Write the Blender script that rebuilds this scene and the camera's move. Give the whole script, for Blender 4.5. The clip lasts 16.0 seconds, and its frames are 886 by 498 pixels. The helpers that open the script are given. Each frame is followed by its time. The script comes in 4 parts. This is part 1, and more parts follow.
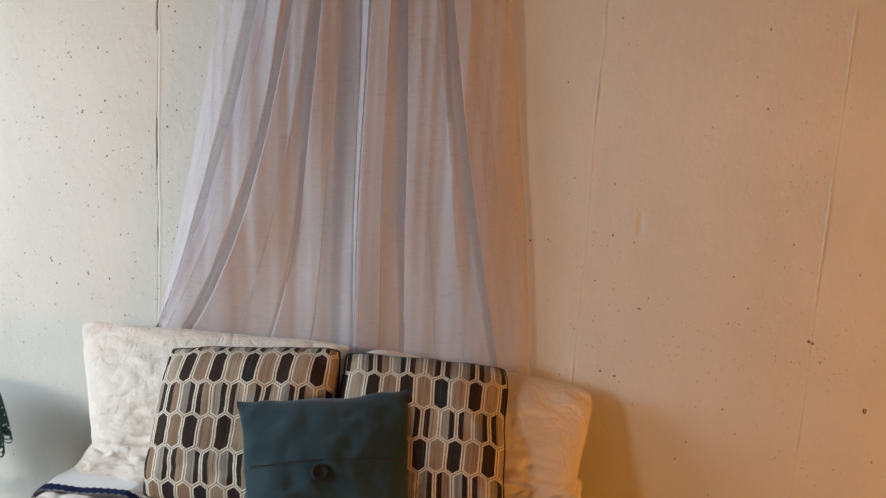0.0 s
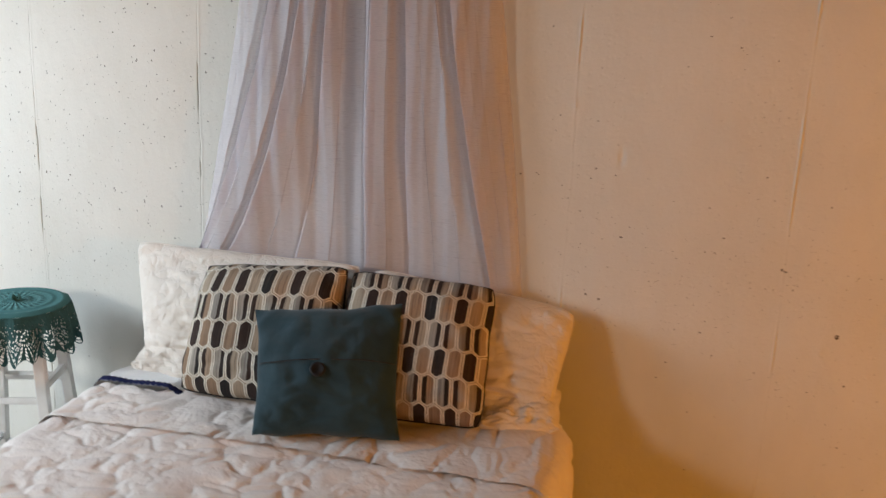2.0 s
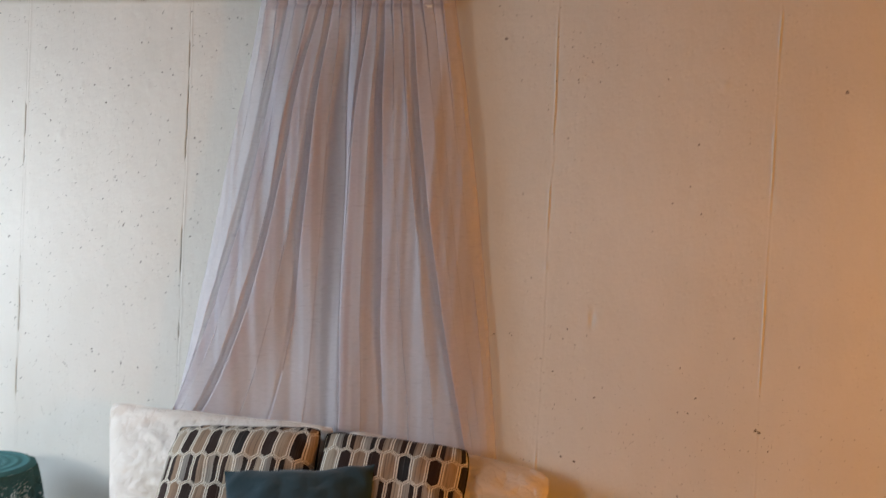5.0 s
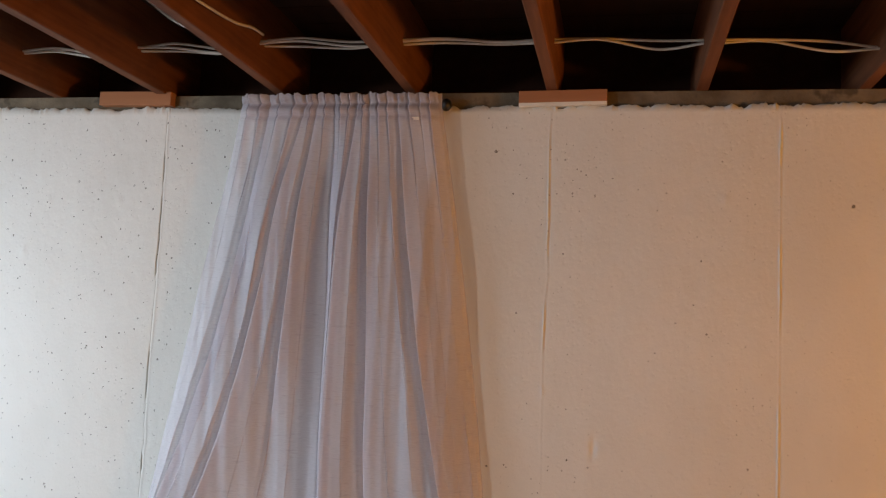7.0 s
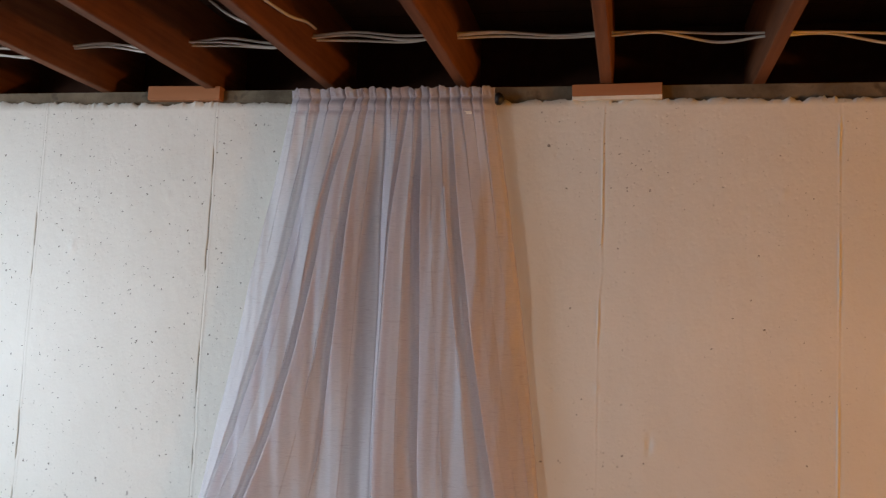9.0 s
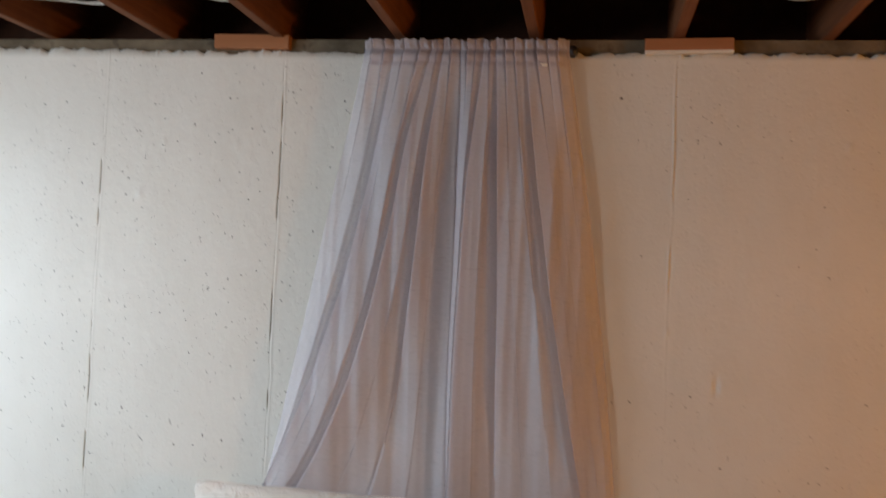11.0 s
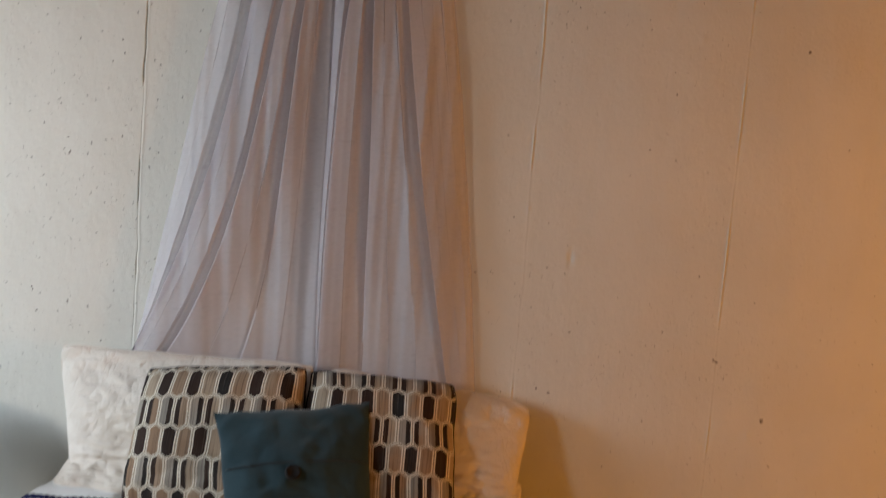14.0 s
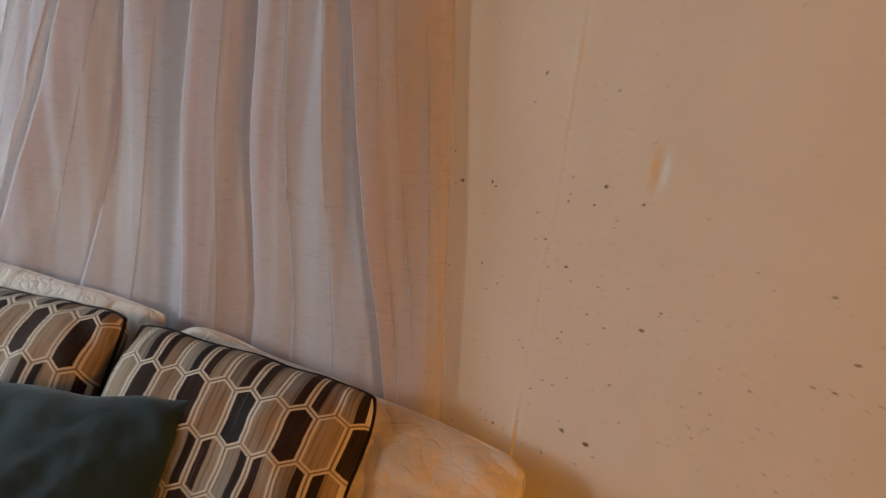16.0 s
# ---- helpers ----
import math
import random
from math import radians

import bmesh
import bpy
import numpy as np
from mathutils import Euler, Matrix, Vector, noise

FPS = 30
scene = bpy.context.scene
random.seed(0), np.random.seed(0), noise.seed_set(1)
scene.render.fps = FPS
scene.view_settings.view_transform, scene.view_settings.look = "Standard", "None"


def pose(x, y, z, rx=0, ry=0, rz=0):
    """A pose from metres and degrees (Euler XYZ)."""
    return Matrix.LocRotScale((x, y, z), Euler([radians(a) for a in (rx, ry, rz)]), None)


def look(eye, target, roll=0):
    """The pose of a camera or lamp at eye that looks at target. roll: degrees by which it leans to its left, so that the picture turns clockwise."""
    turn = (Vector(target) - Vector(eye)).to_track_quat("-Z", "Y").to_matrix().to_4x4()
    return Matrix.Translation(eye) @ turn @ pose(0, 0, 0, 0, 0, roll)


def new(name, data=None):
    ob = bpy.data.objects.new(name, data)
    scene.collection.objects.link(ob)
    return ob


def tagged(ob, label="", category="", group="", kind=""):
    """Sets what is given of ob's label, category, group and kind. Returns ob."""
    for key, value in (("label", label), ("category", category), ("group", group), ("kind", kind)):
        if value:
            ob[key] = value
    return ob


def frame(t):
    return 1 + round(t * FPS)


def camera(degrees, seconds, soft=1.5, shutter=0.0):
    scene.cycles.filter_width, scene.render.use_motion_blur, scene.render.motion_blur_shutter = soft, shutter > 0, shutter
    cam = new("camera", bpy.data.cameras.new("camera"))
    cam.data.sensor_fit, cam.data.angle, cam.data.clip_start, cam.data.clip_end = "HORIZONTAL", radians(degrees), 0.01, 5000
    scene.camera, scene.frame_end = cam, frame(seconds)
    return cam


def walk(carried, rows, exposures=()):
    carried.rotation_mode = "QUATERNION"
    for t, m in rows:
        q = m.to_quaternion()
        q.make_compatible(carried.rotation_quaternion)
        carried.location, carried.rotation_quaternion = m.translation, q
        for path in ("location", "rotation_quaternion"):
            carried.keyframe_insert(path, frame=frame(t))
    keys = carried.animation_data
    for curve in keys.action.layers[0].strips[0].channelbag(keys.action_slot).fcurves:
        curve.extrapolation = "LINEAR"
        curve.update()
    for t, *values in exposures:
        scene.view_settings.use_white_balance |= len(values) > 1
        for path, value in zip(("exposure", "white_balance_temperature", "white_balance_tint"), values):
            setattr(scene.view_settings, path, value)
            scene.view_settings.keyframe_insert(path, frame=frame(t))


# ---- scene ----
cam = camera(53.8, 16.0, soft=1.25, shutter=0.6)
PATH = [
    (0, (0.249, -2.392, 1.658), (0.079, -0.432, 1.298), 3.4),
    (0.5, (0.393, -2.376, 1.625), (0.107, -0.418, 1.331), 2.8),
    (1, (0.512, -2.392, 1.607), (0.093, -0.459, 1.312), 1.9),
    (1.5, (0.58, -2.498, 1.644), (0.143, -0.581, 1.275), 1.9),
    (2, (0.648, -2.608, 1.647), (0.214, -0.713, 1.179), 2.5),
    (2.4, (0.829, -2.669, 1.639), (0.278, -0.779, 1.287), 2.5),
    (2.5, (0.832, -2.667, 1.64), (0.27, -0.776, 1.31), 2.6),
    (3, (0.85, -2.651, 1.66), (0.245, -0.761, 1.416), 2.2),
    (3.2, (0.849, -2.65, 1.668), (0.239, -0.756, 1.462), 2.1),
    (5.3, (0.683, -2.653, 1.584), (0.292, -0.692, 1.608), 2.8),
    (5.5, (0.673, -2.65, 1.59), (0.301, -0.69, 1.726), 2.9),
    (6, (0.606, -2.611, 1.614), (0.236, -0.653, 1.781), 2.9),
    (6.5, (0.64, -2.526, 1.62), (0.239, -0.576, 1.812), 2.8),
    (7, (0.635, -2.497, 1.618), (0.239, -0.547, 1.818), 2.6),
    (7.5, (0.634, -2.487, 1.608), (0.223, -0.541, 1.819), 2.5),
    (8, (0.613, -2.498, 1.624), (0.194, -0.553, 1.825), 2.5),
    (10.5, (0.298, -2.54, 1.609), (-0.114, -0.587, 1.74), 2.8),
    (11, (0.203, -2.642, 1.609), (-0.131, -0.672, 1.672), 2.7),
    (11.4, (0.108, -2.732, 1.605), (-0.039, -0.739, 1.532), 3.5),
    (11.5, (0.1, -2.743, 1.606), (-0.02, -0.75, 1.501), 3.6),
    (12, (0.089, -2.777, 1.593), (0.11, -0.784, 1.43), 4.5),
    (12.5, (0.101, -2.793, 1.593), (0.146, -0.806, 1.365), 4.8),
    (13, (0.104, -2.799, 1.582), (0.145, -0.813, 1.349), 4.8),
    (13.5, (0.104, -2.793, 1.576), (0.151, -0.808, 1.333), 5.0),
    (14, (0.163, -2.726, 1.591), (0.172, -0.735, 1.397), 4.5),
    (14.5, (0.358, -2.487, 1.65), (0.223, -0.493, 1.563), 4.7),
    (15, (0.552, -2.113, 1.662), (0.244, -0.145, 1.486), 4.4),
    (15.5, (0.663, -1.699, 1.506), (0.26, 0.238, 1.211), 6.7),
    (16, (0.751, -1.276, 1.442), (0.055, 0.551, 1.018), 8.3),
]
EXPOSURES = [(0, -0.12, 7100, 10), (1, -0.18, 7050, 10), (3.2, -0.16, 6950, 10), (5.3, -0.17, 6650, 10), (6, -0.16, 6550, 10), (8, -0.16, 6450, 10), (10.5, -0.40, 6750, 10),
             (12, -0.45, 6950, 10), (13.5, -0.46, 7000, 10), (14.5, -0.46, 7150, 10), (15, -0.46, 7400, 10), (15.5, -0.38, 7600, 10), (16, -0.28, 7300, 10)]
walk(cam, [(t, look(eye, target, roll)) for t, eye, target, roll in PATH], EXPOSURES)

# ---------------------------------------------------------------- light
world = bpy.data.worlds.new("sky")
scene.world = world
world.use_nodes = True
wn = world.node_tree.nodes
sky = wn.new("ShaderNodeTexSky")
sky.sky_type = "NISHITA"
sky.sun_disc = False
sky.sun_elevation = radians(35)
sky.sun_rotation = radians(200)
world.node_tree.links.new(sky.outputs[0], wn["Background"].inputs[0])
wn["Background"].inputs[1].default_value = 0.1

WEST, EAST, SOUTH, SILL = -3.0, 4.0, -3.05, 2.345


def area_lamp(name, eye, target, w, h, watts, colour):
    d = bpy.data.lights.new(name, "AREA")
    d.shape, d.size, d.size_y, d.energy, d.color = "RECTANGLE", w, h, watts, colour
    ob = new(name, d)
    ob.matrix_world = look(eye, target)
    return ob


# daylight in the openings of the south window and the west window
area_lamp("window_daylight", (-2.5, SOUTH + 0.02, 1.70), (-2.2, 0, 0.40), 0.60, 0.58, 36, (1.0, 0.975, 0.95))
area_lamp("west_daylight", (WEST + 0.03, -1.30, 1.74), (0, -1.20, -1.70), 1.30, 0.85, 86, (0.65, 0.815, 1.0))
# warm bulb of the room, far past the bed
bulb = bpy.data.lights.new("room_bulb", "POINT")
bulb.energy, bulb.color, bulb.shadow_soft_size = 160, (1.0, 0.385, 0.034), 0.12
new("room_bulb", bulb).location = (3.6, -1.65, 1.28)


# ---------------------------------------------------------------- materials
class Nodes:
    """A small builder for node materials."""

    def __init__(self, name):
        self.mat = bpy.data.materials.new(name)
        self.mat.use_nodes = True
        self.nt = self.mat.node_tree
        self.bsdf = self.nt.nodes["Principled BSDF"]
        self.out = self.nt.nodes["Material Output"]

    def put(self, socket, value):
        if isinstance(value, bpy.types.NodeSocket):
            self.nt.links.new(value, socket)
        elif value is not None:
            socket.default_value = value

    def node(self, kind, **inputs):
        n = self.nt.nodes.new(kind)
        for k, v in inputs.items():
            self.put(n.inputs[k], v)
        return n

    def math(self, op, a, b=None, c=None):
        n = self.nt.nodes.new("ShaderNodeMath")
        n.operation = op
        for i, v in enumerate((a, b, c)):
            self.put(n.inputs[i], v)
        return n.outputs[0]

    def coords(self, kind="Object"):
        return self.nt.nodes.new("ShaderNodeTexCoord").outputs[kind]

    def stretched(self, vec, x, y, z):
        n = self.nt.nodes.new("ShaderNodeMapping")
        self.put(n.inputs[0], vec)
        n.inputs["Scale"].default_value = (x, y, z)
        return n.outputs[0]

    def noise(self, vec, scale, detail=4.0, rough=0.55):
        n = self.node("ShaderNodeTexNoise", Vector=vec, Scale=scale, Detail=detail, Roughness=rough)
        return n.outputs["Fac"]

    def ramp(self, fac, *stops):
        n = self.nt.nodes.new("ShaderNodeValToRGB")
        el = n.color_ramp.elements
        while len(el) < len(stops):
            el.new(0.5)
        for e, (p, c) in zip(el, stops):
            e.position = p
            e.color = (c, c, c, 1) if isinstance(c, (int, float)) else (*c, 1)
        self.put(n.inputs[0], fac)
        return n.outputs[0]

    def mix(self, fac, a, b, blend="MIX"):
        n = self.nt.nodes.new("ShaderNodeMix")
        n.data_type, n.blend_type = "RGBA", blend
        self.put(n.inputs[0], fac)
        for i, v in ((6, a), (7, b)):
            self.put(n.inputs[i], (*v, 1) if isinstance(v, tuple) and len(v) == 3 else v)
        return n.outputs[2]

    def bump(self, height, strength=0.3, distance=0.002, normal=None):
        n = self.node("ShaderNodeBump", Height=height, Strength=strength, Distance=distance)
        if normal is not None:
            self.put(n.inputs["Normal"], normal)
        return n.outputs[0]

    def done(self, colour=None, rough=0.8, normal=None, spec=0.3, metal=0.0):
        b = self.bsdf
        self.put(b.inputs["Base Color"], (*colour, 1) if isinstance(colour, tuple) else colour)
        self.put(b.inputs["Roughness"], rough)
        self.put(b.inputs["Normal"], normal)
        b.inputs["Specular IOR Level"].default_value = spec
        b.inputs["Metallic"].default_value = metal
        return self.mat


def plain(name, a, b, scale=12.0, rough=0.7, bump=0.2, fine=180.0, spec=0.3, dist=0.001, metal=0.0):
    n = Nodes(name)
    v = n.coords()
    big, small = n.noise(v, scale), n.noise(v, fine, 3)
    c = n.mix(n.ramp(big, (0.3, 0.0), (0.7, 1.0)), a, b)
    return n.done(c, rough, n.bump(small, bump, dist), spec, metal)


def painted_concrete():
    n = Nodes("painted_concrete")
    v = n.coords()
    big = n.noise(v, 1.6, 5)
    mid = n.noise(n.stretched(v, 1, 1, 0.45), 9, 5)
    c = n.mix(n.ramp(big, (0.3, 0.0), (0.7, 1.0)), (0.70, 0.69, 0.64), (0.78, 0.77, 0.72))
    c = n.mix(n.ramp(mid, (0.45, 0.0), (0.75, 0.22)), c, (0.62, 0.60, 0.53))
    # small unfilled pinholes, denser in patches
    sep = n.node("ShaderNodeSeparateXYZ", Vector=v)
    face = n.node("ShaderNodeCombineXYZ", X=sep.outputs[0], Y=sep.outputs[2]).outputs[0]
    cell = n.nt.nodes.new("ShaderNodeTexVoronoi")
    cell.voronoi_dimensions = "2D"
    n.put(cell.inputs["Vector"], face)
    cell.inputs["Scale"].default_value = 46.0
    patch = n.ramp(n.noise(v, 2.6, 2), (0.40, 0.1), (0.58, 1.0))
    rnd = n.node("ShaderNodeSeparateColor", Color=cell.outputs["Color"])
    size = n.math("MULTIPLY", n.math("MULTIPLY", n.math("GREATER_THAN", rnd.outputs[0], 0.84), patch), n.math("MULTIPLY_ADD", rnd.outputs[1], 0.06, 0.03))
    hole = n.math("LESS_THAN", cell.outputs["Distance"], size)
    c = n.mix(n.math("MULTIPLY", hole, 0.75), c, (0.17, 0.15, 0.12))
    grit = n.noise(v, 90, 6, 0.65)
    lump = n.noise(n.stretched(v, 1, 1, 0.7), 22, 4)
    h = n.math("ADD", n.math("MULTIPLY", grit, 0.20), n.math("MULTIPLY", lump, 0.6))
    h = n.math("SUBTRACT", h, n.math("MULTIPLY", hole, 0.5))
    dimple = n.nt.nodes.new("ShaderNodeTexVoronoi")
    dimple.voronoi_dimensions = "2D"
    n.put(dimple.inputs["Vector"], face)
    dimple.inputs["Scale"].default_value = 64.0
    dr = n.node("ShaderNodeSeparateColor", Color=dimple.outputs["Color"])
    dent = n.math("MULTIPLY", n.math("GREATER_THAN", dr.outputs[0], 0.80), n.ramp(dimple.outputs["Distance"], (0.05, 1.0), (0.35, 0.0)))
    h = n.math("SUBTRACT", h, n.math("MULTIPLY", dent, n.math("MULTIPLY_ADD", patch, 0.09, 0.03)))
    return n.done(c, 0.62, n.bump(h, 0.85, 0.005), 0.35)


def bare_concrete():
    n = Nodes("bare_concrete")
    v = n.coords()
    c = n.mix(n.ramp(n.noise(v, 7, 6), (0.35, 0.0), (0.65, 1.0)), (0.105, 0.085, 0.060), (0.23, 0.19, 0.135))
    c = n.mix(n.ramp(n.noise(v, 14, 3), (0.56, 0.0), (0.66, 0.8)), c, (0.06, 0.05, 0.04))
    h = n.noise(v, 60, 6, 0.7)
    return n.done(c, 0.9, n.bump(h, 0.7, 0.006), 0.2)


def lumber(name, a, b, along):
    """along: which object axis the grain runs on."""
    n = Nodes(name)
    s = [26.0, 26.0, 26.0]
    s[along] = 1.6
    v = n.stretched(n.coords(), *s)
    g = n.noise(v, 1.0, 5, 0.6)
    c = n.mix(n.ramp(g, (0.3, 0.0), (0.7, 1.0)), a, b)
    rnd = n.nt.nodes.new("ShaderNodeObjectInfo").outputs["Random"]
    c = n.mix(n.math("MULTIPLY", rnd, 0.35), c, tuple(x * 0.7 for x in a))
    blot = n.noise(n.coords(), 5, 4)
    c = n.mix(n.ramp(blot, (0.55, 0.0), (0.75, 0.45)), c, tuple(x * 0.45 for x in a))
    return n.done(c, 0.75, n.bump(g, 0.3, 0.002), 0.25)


def cloth(name, a, b, weave=700.0, crumple=14.0, crease=0.006, rough=0.9, sheen=0.2):
    n = Nodes(name)
    v = n.coords()
    c = n.mix(n.ramp(n.noise(v, 6, 4), (0.3, 0.0), (0.7, 1.0)), a, b)
    thread = n.noise(n.stretched(v, 1, 1, 2.5), weave, 2)
    c = n.mix(n.math("MULTIPLY", thread, 0.25), c, tuple(x * 0.75 for x in a))
    nrm = n.bump(n.noise(v, crumple, 5, 0.55), 0.5, crease)
    nrm = n.bump(thread, 0.25, 0.0008, nrm)
    n.bsdf.inputs["Sheen Weight"].default_value = sheen
    return n.done(c, rough, nrm, 0.15)


def matelasse(name, a, b, puffed, wrinkled, size):
    """Quilted cotton with meandering stitched lines."""
    n = Nodes(name)
    v = n.coords()
    warp = n.node("ShaderNodeTexNoise", Vector=v, Scale=9.0, Detail=2.0)
    vec = n.nt.nodes.new("ShaderNodeVectorMath")
    vec.operation = "MULTIPLY_ADD"
    n.put(vec.inputs[0], warp.outputs["Color"])
    vec.inputs[1].default_value = (0.16, 0.16, 0.16)
    n.put(vec.inputs[2], v)
    cell = n.node("ShaderNodeTexVoronoi", Vector=vec.outputs[0], Scale=30.0)
    cell.feature = "DISTANCE_TO_EDGE"
    puff = n.ramp(cell.outputs["Distance"], (0.0, 0.0), (0.05, 0.5), (0.25, 1.0))
    wrinkle = n.noise(n.stretched(v, 1, 1, 0.7), size, 4, 0.55)
    c = n.mix(n.ramp(n.noise(v, 5, 4), (0.3, 0.0), (0.7, 1.0)), a, b)
    nrm = n.bump(puff, puffed, 0.004)
    nrm = n.bump(wrinkle, wrinkled, 0.008, nrm)
    return n.done(c, 0.9, nrm, 0.15)


def sheer():
    n = Nodes("sheer_voile")
    v = n.coords()
    thread = n.noise(n.stretched(v, 1.0, 1.0, 9.0), 60, 3)
    slub = n.noise(n.stretched(v, 24, 24, 160), 1.0, 3, 0.6)
    c = n.mix(n.ramp(n.noise(v, 3, 3), (0.3, 0.0), (0.7, 1.0)), (0.675, 0.64, 0.70), (0.735, 0.70, 0.76))
    c = n.mix(n.ramp(slub, (0.61, 0.0), (0.71, 0.42)), c, (0.30, 0.27, 0.30))
    dif = n.node("ShaderNodeBsdfDiffuse", Color=c)
    tra = n.node("ShaderNodeBsdfTranslucent", Color=c)
    body = n.node("ShaderNodeMixShader", Fac=0.22)
    n.put(body.inputs[1], dif.outputs[0])
    n.put(body.inputs[2], tra.outputs[0])
    clear = n.node("ShaderNodeBsdfTransparent")
    dense = n.math("ADD", n.math("MULTIPLY_ADD", thread, 0.20, 0.50), n.ramp(slub, (0.64, 0.0), (0.72, 0.12)))
    mixed = n.node("ShaderNodeMixShader", Fac=dense)
    n.put(mixed.inputs[1], clear.outputs[0])
    n.put(mixed.inputs[2], body.outputs[0])
    n.nt.links.new(mixed.outputs[0], n.out.inputs[0])
    return n.mat


def hexagon_weave():
    """Upholstery with staggered long hexagons, cream outlines and striped fills; UV in metres."""
    n = Nodes("hexagon_weave")
    uv = n.node("ShaderNodeSeparateXYZ", Vector=n.coords("UV"))
    W, H = 0.0445, 0.088
    x = n.math("DIVIDE", uv.outputs[0], W)
    y = n.math("DIVIDE", uv.outputs[1], H)

    def cell(dx, dy):
        """Local place in, and number of, the cells of one of the two rectangular lattices."""
        gx, gy = n.math("ADD", x, dx), n.math("MULTIPLY", n.math("ADD", y, dy), 0.5)
        ix, iy = n.math("ROUND", gx), n.math("ROUND", gy)
        lx = n.math("MULTIPLY", n.math("SUBTRACT", gx, ix), W)
        ly = n.math("MULTIPLY", n.math("SUBTRACT", gy, iy), 2 * H)
        ax, ay = n.math("ABSOLUTE", lx), n.math("ABSOLUTE", ly)
        tip = n.math("MULTIPLY_ADD", ax, 0.62, ay)
        d = n.math("MAXIMUM", n.math("MULTIPLY", ax, 1.0), n.math("MULTIPLY", n.math("SUBTRACT", tip, H / 2 + 0.31 * W / 2 - W / 2), 1.0))
        return d, lx, ix, iy

    d0, l0, ix0, iy0 = cell(0.0, 0.0)
    d1, l1, ix1, iy1 = cell(0.5, 1.0)
    second = n.math("LESS_THAN", d1, d0)

    def pick(a, b):
        return n.math("ADD", n.math("MULTIPLY", b, second), n.math("MULTIPLY", a, n.math("SUBTRACT", 1.0, second)))

    d, lx, ix, iy = pick(d0, d1), pick(l0, l1), pick(ix0, ix1), pick(iy0, iy1)
    edge = W / 2
    rim = n.math("GREATER_THAN", d, edge - 0.0054)
    groove = n.math("MULTIPLY", n.math("GREATER_THAN", d, edge - 0.0015), 1.0)
    odd = n.math("MODULO", n.math("ABSOLUTE", n.math("ADD", ix, iy)), 2.0)
    even_col = n.math("LESS_THAN", odd, 0.5)
    seed = n.node("ShaderNodeCombineXYZ", X=ix, Y=iy, Z=second)
    rnd = n.node("ShaderNodeTexWhiteNoise", Vector=seed.outputs[0])
    rs = n.node("ShaderNodeSeparateColor", Color=rnd.outputs["Color"])
    dark = n.mix(rs.outputs[0], (0.011, 0.010, 0.011), (0.036, 0.014, 0.009))
    tan = n.mix(rs.outputs[1], (0.43, 0.345, 0.26), (0.26, 0.155, 0.095))
    grey = n.mix(rs.outputs[2], (0.26, 0.24, 0.215), (0.40, 0.36, 0.31))
    # rows of one lattice are solid, light and dark in turn; rows of the other are split down the middle
    solid = n.mix(even_col, tan, dark)
    half = n.math("GREATER_THAN", n.math("ADD", lx, n.math("MULTIPLY", n.math("SUBTRACT", even_col, 0.5), 0.006)), 0.0)
    flip = n.math("ABSOLUTE", n.math("SUBTRACT", half, even_col))
    split = n.mix(flip, n.mix(even_col, grey, tan), dark)
    fill = n.mix(second, solid, split)
    stripe = n.noise(n.node("ShaderNodeCombineXYZ", X=n.math("MULTIPLY", uv.outputs[0], 190.0), Y=n.math("MULTIPLY", uv.outputs[1], 3.0)).outputs[0], 1.0, 3, 0.6)
    fill = n.mix(n.ramp(stripe, (0.48, 0.0), (0.62, 0.50)), fill, (0.060, 0.038, 0.027))
    fill = n.mix(n.ramp(stripe, (0.30, 0.28), (0.42, 0.0)), fill, (0.26, 0.21, 0.16))
    cream = n.mix(groove, (0.74, 0.68, 0.58), (0.24, 0.195, 0.145))
    c = n.mix(rim, fill, cream)
    weave = n.noise(n.stretched(n.coords("UV"), 1, 0.5, 1), 900, 2)
    c = n.mix(n.math("MULTIPLY", weave, 0.10), c, (0.05, 0.04, 0.03))
    nrm = n.bump(n.math("ADD", n.math("MULTIPLY", rim, 0.6), n.math("MULTIPLY", weave, 0.4)), 0.35, 0.0012)
    nrm = n.bump(n.noise(n.coords(), 18, 4), 0.5, 0.008, nrm)
    return n.done(c, 0.8, nrm, 0.25)


